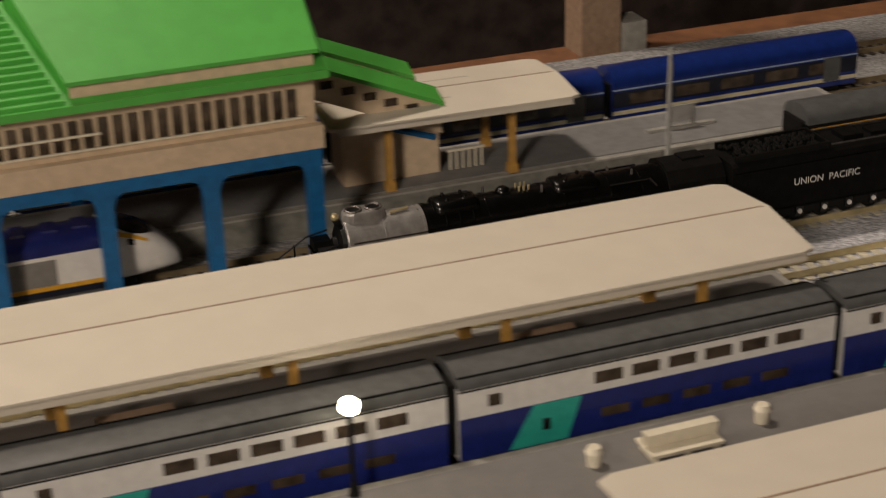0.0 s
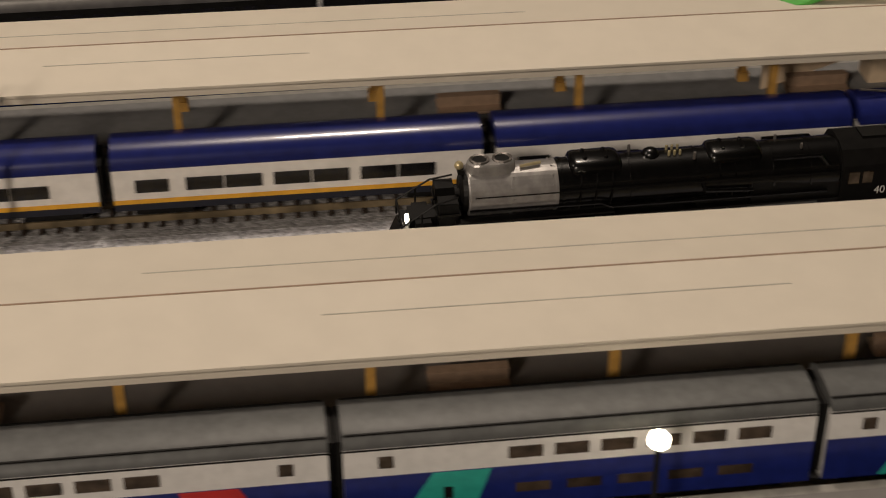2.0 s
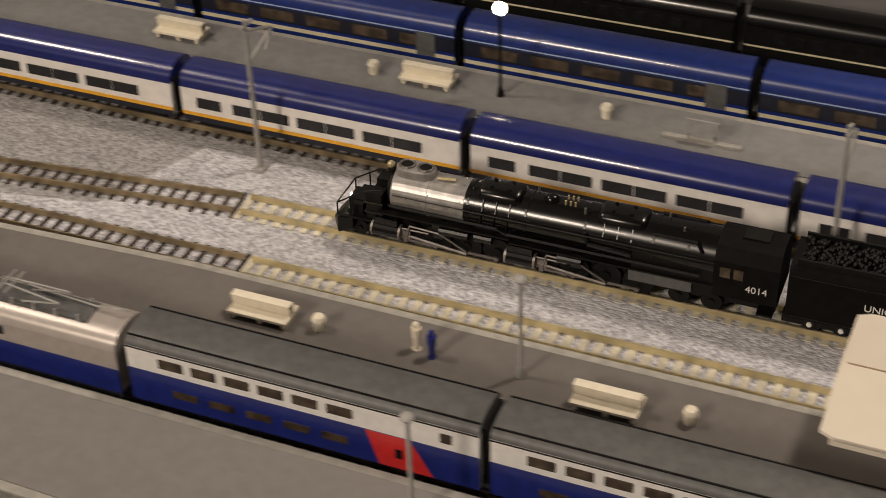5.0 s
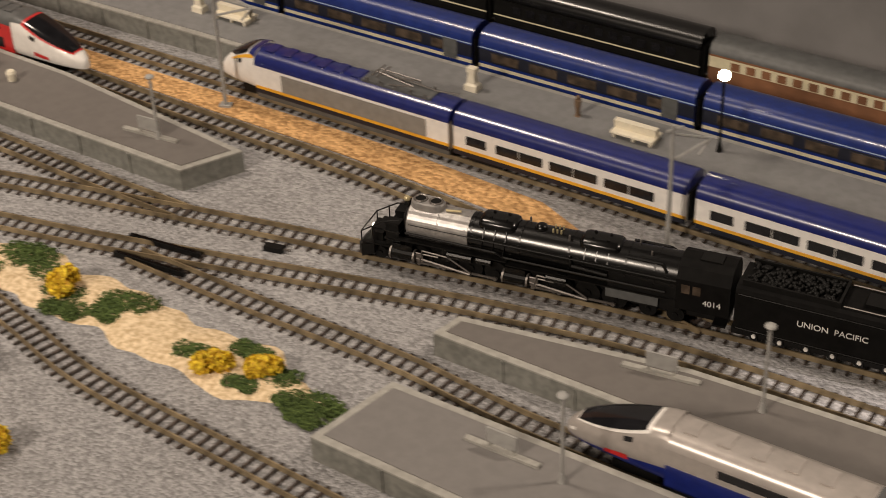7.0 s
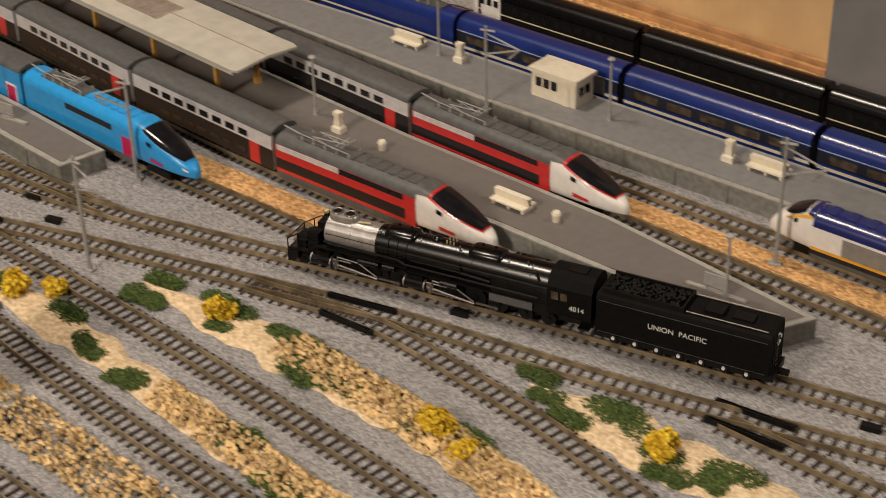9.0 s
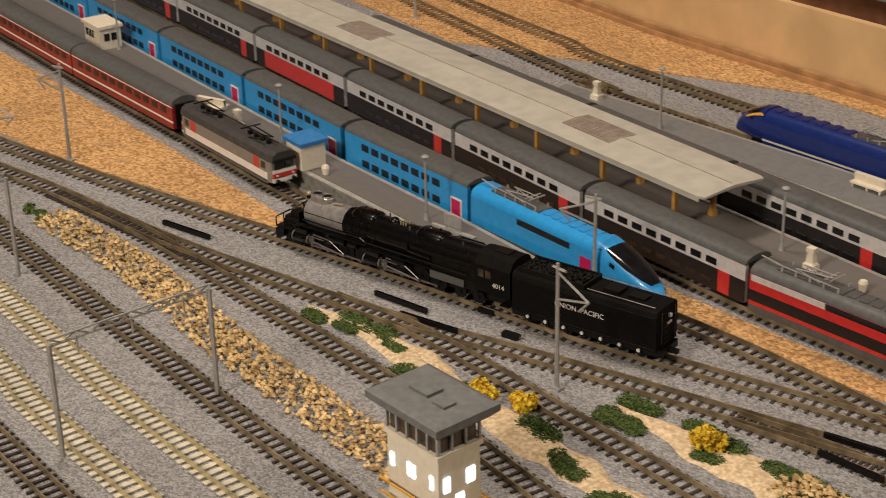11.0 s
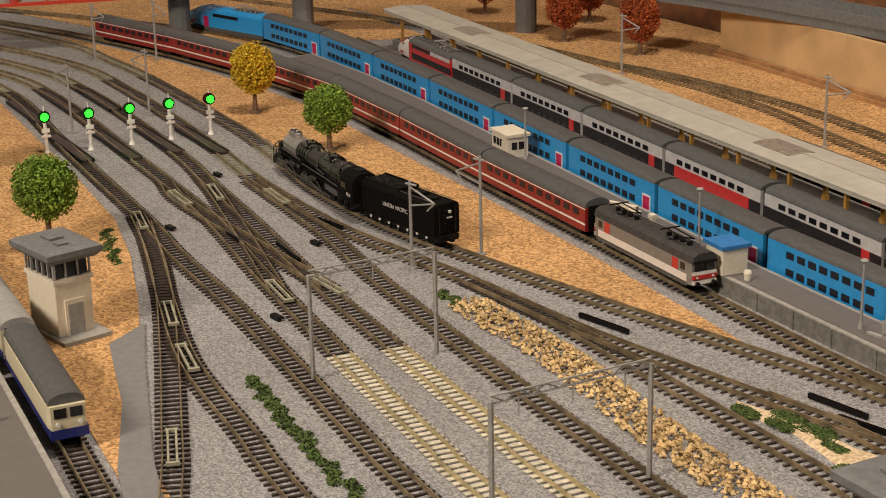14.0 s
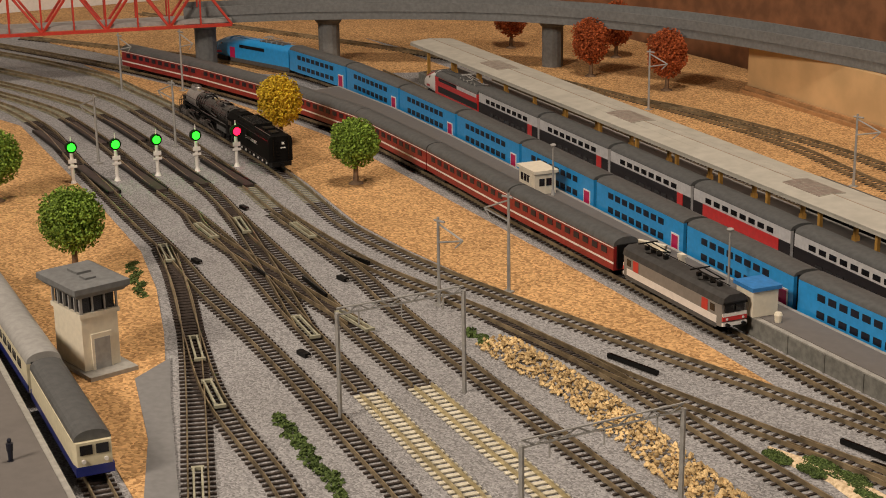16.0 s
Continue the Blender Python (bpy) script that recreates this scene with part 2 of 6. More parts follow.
bm = bmesh.new()
prism(bm, [(-2.999, -0.95), (1.3, -0.95), (1.3, 0.165), (-0.4, 0.165), (-0.4, 0.31), (-2.999, 0.31)], -0.04, GZ)
tagged(part("ground", bm, BALLAST), "grey speckled ballast spread over the layout board", "ground", kind="structure")
for n, (label, poly) in enumerate([
        ("orange woodchip strip between two tracks", [(-0.86, -0.030), (-0.92, -0.028), (-1.00, -0.023), (-1.09, -0.0215), (-1.17, -0.019), (-1.30, -0.015), (-1.30, -0.004), (-1.10, -0.006), (-0.98, -0.0065), (-0.90, -0.012)]),
        ("orange woodchip wedge beside the branching track", [(-1.17, -0.118), (-1.21, -0.108), (-1.39, -0.110), (-1.60, -0.095), (-1.60, -0.110), (-1.36, -0.126), (-1.23, -0.124)]),
        ("orange woodchip wedge inside the curve", [(-1.52, -0.205), (-1.57, -0.200), (-1.70, -0.190), (-1.85, -0.182), (-1.98, -0.176), (-2.14, -0.168), (-2.25, -0.178), (-2.40, -0.200), (-2.60, -0.255), (-2.40, -0.238), (-2.10, -0.242), (-2.03, -0.247), (-1.97, -0.254), (-1.91, -0.261), (-1.84, -0.259), (-1.76, -0.252), (-1.70, -0.241), (-1.63, -0.226)]),
        ("orange woodchip ground beside the curved yard track", [(-1.50, -0.520), (-1.56, -0.515), (-1.66, -0.482), (-1.76, -0.450), (-1.84, -0.428), (-1.92, -0.412), (-2.05, -0.402), (-2.34, -0.386), (-2.60, -0.46), (-2.60, -0.62), (-1.95, -0.52), (-1.70, -0.520), (-1.50, -0.535)]),
        ("orange woodchip ground behind the station", [(-1.75, 0.075), (-1.90, 0.090), (-2.22, 0.100), (-2.998, 0.03), (-2.998, 0.31), (-1.0, 0.31), (-1.0, 0.160), (-1.5, 0.172)]),
        ("orange woodchip ground under the viaduct", [(-2.60, -0.20), (-2.45, -0.11), (-2.36, 0.06), (-2.998, 0.07), (-2.998, -0.27), (-2.75, -0.25)])]):
    sheet("ground_patch_%d" % (n + 1), poly, GZ + 0.0004 + 0.0001 * n, SAND, label)

sheet("ground_patch_7", [(0.62, -0.086), (-0.55, -0.086), (-0.70, -0.084), (-0.80, -0.072), (-0.72, -0.058), (-0.70, -0.012), (-0.45, -0.0105), (0.62, -0.0105)], GZ + 0.0002, PALEBALLAST, "pale bluish ballast between the station tracks")
bm = bmesh.new()
box(bm, -2.21, -0.92, 0.305, 0.32, -0.04, 0.40)
tagged(part("wall_north", bm, BROWNB), "rusty brown backboard behind the viaduct", "wall", kind="structure")
bm = bmesh.new()
box(bm, -1.150, -0.40, 0.166, 0.180, -0.04, 0.45)
tagged(part("wall_panel", bm, GREYB), "plain grey board standing behind the tracks", "wall", kind="structure")
bm = bmesh.new()
box(bm, -3.0, -2.215, 0.315, 0.33, -0.04, 0.40)
tagged(part("wall_board", bm, BROWNB), "brown board behind the autumn trees", "wall", kind="structure")
bm = bmesh.new()
box(bm, -3.02, -3.00, -0.95, 0.33, -0.04, 0.60)
tagged(part("wall_west", bm, WHITE), "plain pale wall at the far end", "wall", kind="structure")
bm = bmesh.new()
prism(bm, [(-2.130, 0.243), (-1.890, 0.226), (-1.660, 0.200), (-1.155, 0.186), (-1.155, 0.192), (-1.660, 0.206), (-1.890, 0.232), (-2.130, 0.249)], GZ, 0.0515)
tagged(part("wall_fascia", bm, PLY), "low peach plywood board below the viaduct", "wall", kind="structure")
for n, (o, h) in enumerate(((0.004, 0.0070), (0.0085, 0.0040))):
    bm = bmesh.new()
    prism(bm, [(-2.128, 0.2425 - o), (-1.890, 0.2255 - o), (-1.660, 0.1995 - o), (-1.156, 0.1855 - o), (-1.156, 0.1885 - o), (-1.660, 0.2025 - o), (-1.890, 0.2285 - o), (-2.128, 0.2455 - o)], GZ, GZ + h)
    tagged(part("trim_%d" % (n + 1), bm, BATTEN), "narrow reddish wooden batten along the peach board", "trim", kind="structure")
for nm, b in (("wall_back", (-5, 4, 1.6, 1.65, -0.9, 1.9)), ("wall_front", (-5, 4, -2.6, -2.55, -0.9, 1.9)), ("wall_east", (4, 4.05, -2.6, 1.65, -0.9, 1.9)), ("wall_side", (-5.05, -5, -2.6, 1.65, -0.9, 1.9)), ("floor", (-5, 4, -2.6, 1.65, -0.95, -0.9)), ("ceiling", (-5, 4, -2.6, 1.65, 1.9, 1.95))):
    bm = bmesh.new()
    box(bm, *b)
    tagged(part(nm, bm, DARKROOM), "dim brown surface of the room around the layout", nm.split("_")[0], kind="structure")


# ---- tracks ----
def track(name, pts, tie=None, rail=None, pale=()):
    tie, rail = tie or TIE, rail or RAIL
    line = spline(pts, 0.0053)
    line = [e for e in line if e[0].x > -2.97]
    TRACKS[name] = line
    top = thing("track", "model railway track with %s sleepers and metal rails" % ("pale" if tie is WTIE else "dark brown"), "track", "tracks of the layout", kind="structure")
    dark, light = bmesh.new(), bmesh.new()
    for p, a in line:
        u, v = Vector((math.cos(a), math.sin(a), 0)), Vector((-math.sin(a), math.cos(a), 0))
        q = [p + u * ((0.0014 if tie is WTIE else 0.00070) * i) + v * (0.0079 * j) for i, j in ((-1, -1), (1, -1), (1, 1), (-1, 1))]
        bm = light if any(x0 < p.x < x1 for x0, x1 in pale) else dark
        loft(bm, [[(c.x, c.y, GZ + 0.0003) for c in q], [(c.x, c.y, GZ + 0.0007 + 0.00002 * len(TRACKS)) for c in q]])
    tagged(part("sleepers", dark, tie, top), kind="stuff")
    if light.verts:
        tagged(part("pale_sleepers", light, DIRTYTIE, top, "weathered pale sleepers"), kind="stuff")
    for side in (-1, 1):
        bm = bmesh.new()
        rings = []
        for p, a in line[::2] + [line[-1]]:
            v = Vector((-math.sin(a), math.cos(a), 0))
            rings.append([tuple(p + v * (side * 0.0046 + o) + Vector((0, 0, z))) for o, z in ((-0.00045, GZ + 0.0006), (0.00045, GZ + 0.0006), (0.00032, 0.0060 + 0.00002 * len(TRACKS)), (-0.00032, 0.0060 + 0.00002 * len(TRACKS)))])
        loft(bm, rings)
        part("rail", bm, rail, top)


LOCO_LINE = [(0.70, -0.039), (0.2, -0.036), (0.10, -0.0330), (0, -0.0290), (-0.30, -0.036), (-0.55, -0.040), (-0.67, -0.042), (-0.804, -0.057), (-0.93, -0.079), (-1.035, -0.100), (-1.192, -0.136), (-1.354, -0.179), (-1.471, -0.201), (-1.628, -0.236), (-1.765, -0.262), (-1.84, -0.270), (-1.912, -0.271), (-1.975, -0.264), (-2.035, -0.257), (-2.11, -0.251), (-2.30, -0.246), (-2.42, -0.250), (-2.56, -0.266), (-2.80, -0.36), (-3.2, -0.6)]
FAR = (-4.0, -2.35)
track("loco", LOCO_LINE[6:], pale=[FAR, (-2.045, -1.972)])
track("loco_station", LOCO_LINE[:6] + [(-0.668, -0.0418)], tie=WTIE, rail=BRASS)
track("express", [(0.70, 0.003), (-1.1, 0.003), (-1.5, 0.010), (-2.2, 0.055)])
track("second", [(0.40, -0.074), (-0.45, -0.074), (-0.65, -0.075)], tie=WTIE, rail=BRASS)
track("second_west", [(-0.652, -0.075), (-0.80, -0.079), (-0.877, -0.091), (-0.943, -0.107), (-0.994, -0.120), (-1.058, -0.136), (-1.13, -0.151), (-1.192, -0.163), (-1.263, -0.183), (-1.343, -0.206), (-1.434, -0.235), (-1.505, -0.251), (-1.586, -0.266), (-1.689, -0.277), (-1.742, -0.285), (-1.83, -0.297), (-1.96, -0.297), (-2.073, -0.288), (-2.3, -0.279), (-2.45, -0.29), (-2.7, -0.37)], pale=[FAR, (-2.045, -1.975)])
track("duplex", [(0.45, -0.143), (-0.66, -0.143), (-0.82, -0.143), (-0.89, -0.137), (-0.965, -0.136), (-1.03, -0.134)])
track("branch", [(-0.60, -0.235), (-0.75, -0.222), (-0.90, -0.212), (-0.985, -0.206), (-1.036, -0.194), (-1.083, -0.183), (-1.125, -0.177), (-1.19, -0.172), (-1.26, -0.184)])
track("fifth", [(-0.70, -0.36), (-0.9, -0.300), (-1.002, -0.273), (-1.092, -0.251), (-1.198, -0.242), (-1.30, -0.236), (-1.405, -0.233), (-1.47, -0.242)])
track("sixth", [(-0.75, -0.33), (-1.0, -0.303), (-1.106, -0.297), (-1.245, -0.289), (-1.37, -0.275), (-1.50, -0.271), (-1.60, -0.270), (-1.689, -0.277)])
track("yard", [(-0.9, -0.352), (-1.321, -0.345), (-1.468, -0.338), (-1.60, -0.330), (-1.721, -0.320), (-1.82, -0.308), (-1.96, -0.301)])
track("yard_pale", [(-0.9, -0.385), (-1.403, -0.373), (-1.491, -0.369), (-1.615, -0.361)], tie=WTIE, rail=BRASS)
track("yard_three", [(-1.618, -0.361), (-1.739, -0.352), (-1.858, -0.339), (-1.961, -0.329), (-2.072, -0.318), (-2.30, -0.311), (-2.45, -0.33), (-2.75, -0.43)], pale=[FAR])
track("yard_pale_two", [(-0.9, -0.418), (-1.42, -0.405), (-1.498, -0.400), (-1.622, -0.389)], tie=WTIE, rail=BRASS)
track("yard_four", [(-1.625, -0.389), (-1.759, -0.375), (-1.885, -0.359), (-1.99, -0.353), (-2.082, -0.350), (-2.30, -0.342), (-2.45, -0.36), (-2.8, -0.47)], pale=[FAR])
track("crossing", [(-1.990, -0.353), (-1.937, -0.3605), (-1.830, -0.3565), (-1.719, -0.3505)])
track("crossing_back", [(-1.990, -0.3260), (-1.936, -0.3350), (-1.830, -0.3565), (-1.725, -0.3790)])
track("yard_five", [(-0.9, -0.455), (-1.438, -0.430), (-1.52, -0.425), (-1.645, -0.414), (-1.732, -0.408), (-1.823, -0.404), (-1.90, -0.397), (-2.03, -0.390), (-2.172, -0.382), (-2.343, -0.372), (-2.50, -0.40), (-2.8, -0.52)], pale=[FAR])
track("yard_six", [(-1.0, -0.50), (-1.469, -0.475), (-1.553, -0.468), (-1.649, -0.460), (-1.739, -0.440), (-1.82, -0.419), (-1.90, -0.399)])
track("yard_seven", [(-1.1, -0.62), (-1.43, -0.545), (-1.552, -0.504), (-1.66, -0.467), (-1.759, -0.435), (-1.841, -0.413), (-1.92, -0.397)])
track("blue", [(-1.19, -0.136), (-1.238, -0.134), (-1.30, -0.133), (-1.363, -0.135), (-1.478, -0.132), (-1.597, -0.127), (-1.834, -0.107), (-2.071, -0.088), (-2.19, -0.081), (-2.308, -0.078), (-2.43, -0.088), (-2.57, -0.14), (-2.8, -0.27)])
track("red_one", [(-1.03, -0.099), (-1.09, -0.098), (-1.19, -0.095), (-1.316, -0.097), (-1.435, -0.091), (-1.671, -0.069), (-1.908, -0.047), (-2.145, -0.027), (-2.4, -0.01)])
track("red_two", [(-0.80, -0.058), (-0.87, -0.045), (-0.979, -0.034), (-1.095, -0.031), (-1.16, -0.029), (-1.285, -0.026), (-1.404, -0.018), (-1.64, 0.002), (-1.9, 0.025), (-2.3, 0.06)])
track("corail", [(-1.36, -0.180), (-1.468, -0.184), (-1.585, -0.180), (-1.706, -0.173), (-1.853, -0.166), (-1.981, -0.157), (-2.139, -0.151), (-2.246, -0.160), (-2.36, -0.180), (-2.469, -0.204), (-2.60, -0.245), (-2.9, -0.36)])
track("far_blue", [(0.7, 0.074), (-1.4, 0.074), (-1.6, 0.082), (-1.811, 0.112), (-1.916, 0.132), (-2.011, 0.138), (-2.124, 0.131), (-2.3, 0.108), (-2.5, 0.06), (-2.9, -0.1)])
track("far_black", [(0.6, 0.118), (-1.4, 0.118), (-1.7, 0.134), (-1.9, 0.156), (-2.06, 0.148), (-2.15, 0.13)])
track("diesel", [(-1.3, -0.562), (-1.55, -0.543), (-1.80, -0.528), (-2.2, -0.57)])


# ---- platforms ----
def platform(label, poly, top, near):
    ob = thing("platform", label, "platform", "station platforms", kind="structure")
    bm = bmesh.new()
    prism(bm, poly, GZ, 0.0135)
    part("platform_wall", bm, WALLG, ob)
    c = Vector((sum(p[0] for p in poly) / len(poly), sum(p[1] for p in poly) / len(poly)))
    bm = bmesh.new()
    prism(bm, poly, 0.0135, 0.0142)
    part("coping", bm, EDGE, ob, "pale grey platform edging")
    ins = []
    n = len(poly)
    for i in range(n):
        a, b, d = Vector(poly[i - 1]), Vector(poly[i]), Vector(poly[(i + 1) % n])
        e1, e2 = (b - a).normalized(), (d - b).normalized()
        n1, n2 = Vector((e1.y, -e1.x)), Vector((e2.y, -e2.x))
        area = sum(poly[k - 1][0] * poly[k][1] - poly[k][0] * poly[k - 1][1] for k in range(n))
        s = -1 if area > 0 else 1
        m = (n1 + n2)
        m = m / max(0.5, m.length_squared / 2) if m.length > 1e-6 else n1
        ins.append(tuple(b + m * s * 0.0032))
    bm = bmesh.new()
    prism(bm, ins, 0.0142, 0.0146)
    part("surface", bm, top, ob, "smooth grey platform surface")
    # wall panels along the long sides
    for a, b in zip(poly, poly[1:] + poly[:1]):
        a, b = Vector(a), Vector(b)
        L = (b - a).length
        if L < 0.02 or not near:
            continue
        e = (b - a) / L
        for k in range(int(L / 0.031)):
            p = a + e * (0.031 * (k + 1))
            bm = bmesh.new()
            q = Vector((e.y, -e.x)) * (0.0006 if area < 0 else -0.0006)
            q = -q
            prism(bm, [tuple(p - e * 0.0006 + q), tuple(p + e * 0.0006 + q), tuple(p + e * 0.0006 - q), tuple(p - e * 0.0006 - q)], GZ, 0.0134)
            part("pilaster", bm, WALLG, ob)
    return ob


platform("dark grey island platform under the cream canopy", [(0.312, -0.089), (-0.66, -0.089), (-0.789, -0.095), (-0.880, -0.111), (-0.883, -0.125), (-0.66, -0.128), (0.312, -0.128)], PLAT, True)
platform("grey outer platform beside the silver and blue train", [(0.60, -0.158), (-0.60, -0.158), (-0.80, -0.157), (-0.880, -0.157), (-0.888, -0.197), (-0.60, -0.205), (-0.05, -0.21), (0.0, -0.285), (0.60, -0.285)], PLATM, True)
# really as dark as PLAT; the lighter grey paints in the lamplight on it
platform("long grey platform in a lamplit lighter tone beside the white and yellow train", [(0.42, 0.020), (-0.45, 0.026), (-1.0, 0.022), (-1.28, 0.018), (-1.60, 0.028), (-1.605, 0.052), (-1.40, 0.060), (-0.45, 0.060), (0.42, 0.058)], PLATL, True)
platform("dark grey tapering platform between the red trains", [(-1.03, -0.057), (-1.044, -0.084), (-1.19, -0.082), (-1.316, -0.084), (-1.435, -0.078), (-1.671, -0.056), (-1.908, -0.034), (-2.33, 0.0), (-2.33, 0.045), (-1.90, 0.012), (-1.64, -0.010), (-1.40, -0.030), (-1.285, -0.038), (-1.15, -0.042)], PLAT, True)
platform("dark grey platform beside the light blue train", [(-1.400, -0.150), (-1.405, -0.176), (-1.47, -0.172), (-1.585, -0.168), (-1.706, -0.161), (-1.853, -0.154), (-1.981, -0.145), (-2.139, -0.138), (-2.30, -0.135), (-2.308, -0.095), (-2.19, -0.093), (-2.071, -0.100), (-1.834, -0.119), (-1.597, -0.139), (-1.478, -0.144)], PLAT, True)
platform("grey platform beside the cream diesel train", [(-1.3, -0.576), (-1.55, -0.558), (-1.80, -0.542), (-2.1, -0.575), (-2.1, -0.72), (-1.3, -0.72)], PLAT, False)


# ---- rolling stock ----
def shell(bm, x0, x1, w, z0, z1, zt, part_of="all"):
    """Cross-section of a car, drawn out along x."""
    ring = [(-w, z0), (-w, z1)] if part_of != "roof" else [(-w, z1)]
    arc = [(-w * math.cos(a), z1 + (zt - z1) * math.sin(a) ** 0.8) for a in [math.pi * k / 10 for k in range(1, 10)]]
    if part_of == "body":
        ring = [(-w, z0), (-w, z1), (w, z1), (w, z0)]
    elif part_of == "roof":
        ring = [(-w, z1)] + arc + [(w, z1)]
    else:
        ring += arc + [(w, z1), (w, z0)]
    loft(bm, [[(x, y, z) for y, z in ring] for x in (x0, x1)])


def both(name, material, parent, w, items, label="", proud=0.0002):
    """The same flat piece on both flanks, each an object of its own."""
    for x0, x1, z0, z1 in items:
        for s in (-1, 1):
            bm = bmesh.new()
            box(bm, x0, x1, min(s * (w - 0.0004), s * (w + proud)), max(s * (w - 0.0004), s * (w + proud)), z0, z1)
            part(name, bm, material, parent, label)


def running_gear(ob, L):
    for x in (-L * 0.37, L * 0.37):
        boxes("bogie", BLACKM, ob, (x - 0.009, x + 0.009, -0.0062, 0.0062, 0.0072, 0.0112))
        for dx in (-0.0055, 0.0055):
            for y in (-0.0046, 0.0046):
                bm = bmesh.new()
                tube(bm, (x + dx, y - 0.0007, 0.0097), (x + dx, y + 0.0007, 0.0097), 0.0031, 10)
                part("wheel", bm, BLACKM, ob)


def coach(name, label, cat, L, w, z0, ze, zt, body, roof, bands=(), windows=(), glass=None, doors=(), group="", ends=None):
    ob = thing(name, label, cat, group)
    bm = bmesh.new()
    shell(bm, -L / 2, L / 2, w, z0, ze, zt, "body")
    part("body", bm, body, ob)
    bm = bmesh.new()
    shell(bm, -L / 2, L / 2, w, z0, ze + 0.00005, zt, "roof")
    part("roof", bm, roof, ob, smooth=True)
    for za, zb, m in bands:
        both("stripe", m, ob, w, [(-L / 2, L / 2, za, zb)], proud=0.00015)
    both("window", glass or GLASS, ob, w, windows, proud=0.00035)
    for d in doors:
        both("door", d[4], ob, w, [d[:4]], proud=0.0004)
    for x in (-L / 2 - 0.0014, L / 2):
        boxes("gangway", BLACKM, ob, (x, x + 0.0014, -w * 0.75, w * 0.75, z0 + 0.001, ze + 0.001))
    running_gear(ob, L)
    return ob


def power_car(name, label, cat, L, w, z0, ze, zt, body, roof, nose, screen, bands=(), blanks=(), group="", trim=None, reach=0.042, bow=1.45, flash=None, chin=None, apron=None):
    """Streamlined end car; its nose points to -x."""
    ob = thing(name, label, cat, group)
    xn = -L / 2 + reach
    bm = bmesh.new()
    shell(bm, xn, L / 2, w, z0, ze, zt, "body")
    part("body", bm, body, ob)
    bm = bmesh.new()
    shell(bm, xn, L / 2, w, z0, ze + 0.00005, zt, "roof")
    part("roof", bm, roof, ob, smooth=True)

    def skin(s, a, off=0.0):
        """Point of the nose: s from the body to the tip, a round the section from one sill over the top."""
        tip = math.sqrt(max(0.0, 1 - s ** 9))
        ww = w * (1 - 0.50 * s ** 2.6) * (0.25 + 0.75 * tip)
        top = zt - (zt - z0 - 0.0075) * s ** bow - 0.0035 * (1 - tip)
        zc = z0 + (top - z0) * (0.42 + 0.10 * (1 - s))
        c, sn = math.cos(a), math.sin(a)
        e = 0.50 + 0.22 * s
        y = -math.copysign(abs(c) ** e, c) * (ww + off)
        z = zc + (top - zc + off if sn > 0 else zc - z0 - 0.0012 * s) * math.copysign(abs(sn) ** e, sn)
        return (xn - reach * s - off * s, y, z)

    def plate(pname, m, s0, s1, lo, hi, off, plabel="", n=10, k=12):
        """Piece of the nose's skin between the angles lo(u) and hi(u)."""
        bm = bmesh.new()
        loft(bm, [[skin(s0 + (s1 - s0) * i / n, lo(i / n) + (hi(i / n) - lo(i / n)) * j / k, off) for j in range(k + 1)] for i in range(n + 1)], closed=False)
        part(pname, bm, m, ob, plabel, smooth=True)

    bm = bmesh.new()
    loft(bm, [[skin(s, math.tau * j / 36) for j in range(36)] for s in (0, 0.1, 0.2, 0.3, 0.4, 0.5, 0.6, 0.7, 0.8, 0.88, 0.94, 0.975, 0.993, 1.0)])
    part("nose", bm, nose, ob, "long rounded nose", smooth=True)
    half = math.pi / 2

    def drop(u, wide):
        return wide * (0.32 + 0.68 * math.sin(math.pi * (0.16 + 0.80 * u)) ** 0.6)
    s0, s1 = (0.20, 0.86) if reach > 0.03 else (0.18, 0.62)
    if trim:
        plate("windscreen_surround", trim, s0 - 0.05, s1 + 0.02, lambda u: half - drop(u, 1.02), lambda u: half + drop(u, 1.02), 0.00022, "coloured line round the windscreen")
    plate("windscreen", screen, s0, s1, lambda u: half - drop(u, 0.86), lambda u: half + drop(u, 0.86), 0.00045, "long dark raked windscreen")
    plate("roof_cap", roof, 0.0, s0 - 0.04, lambda u: half - 1.0 + 0.25 * u, lambda u: half + 1.0 - 0.25 * u, 0.00030)
    for side in (0, 1):
        def on(a):
            return (math.pi - a) if side else a
        plate("cab_window", GLASS, 0.30, 0.38, lambda u: on(0.20), lambda u: on(0.42), 0.0003, n=3, k=4)
        if flash:
            plate("flash", flash, 0.02, 0.55, lambda u: on(0.46), lambda u: on(0.75 - 0.15 * u), 0.00026, "bright flash along the cab")
        if chin:
            plate("nose_badge", chin, 0.34, 0.56, lambda u: on(-0.30), lambda u: on(-0.08), 0.0003, n=4, k=4)
        if apron:
            plate("nose_skirt", apron, 0.0, 0.97, lambda u: on(-1.35), lambda u: on(-0.10 - 0.15 * u), 0.00026, "coloured lower flank of the nose")
        plate("headlight", WHITE, 0.86, 0.93, lambda u: on(0.18), lambda u: on(0.40), 0.0003, n=3, k=4)
    for za, zb, m in bands:
        both("stripe", m, ob, w, [(xn, L / 2, za, zb)], proud=0.00015)
    for x0, x1, za, zb, m in blanks:
        both("panel", m, ob, w, [(x0, x1, za, zb)], proud=0.0003)
    # roof gear
    gear = STEEL if name == "express_power_car" else MAST
    boxes("roof_well", GREYTOP, ob, (L / 2 - 0.05, L / 2 - 0.012, -0.0045, 0.0045, zt - 0.001, zt + 0.0004))
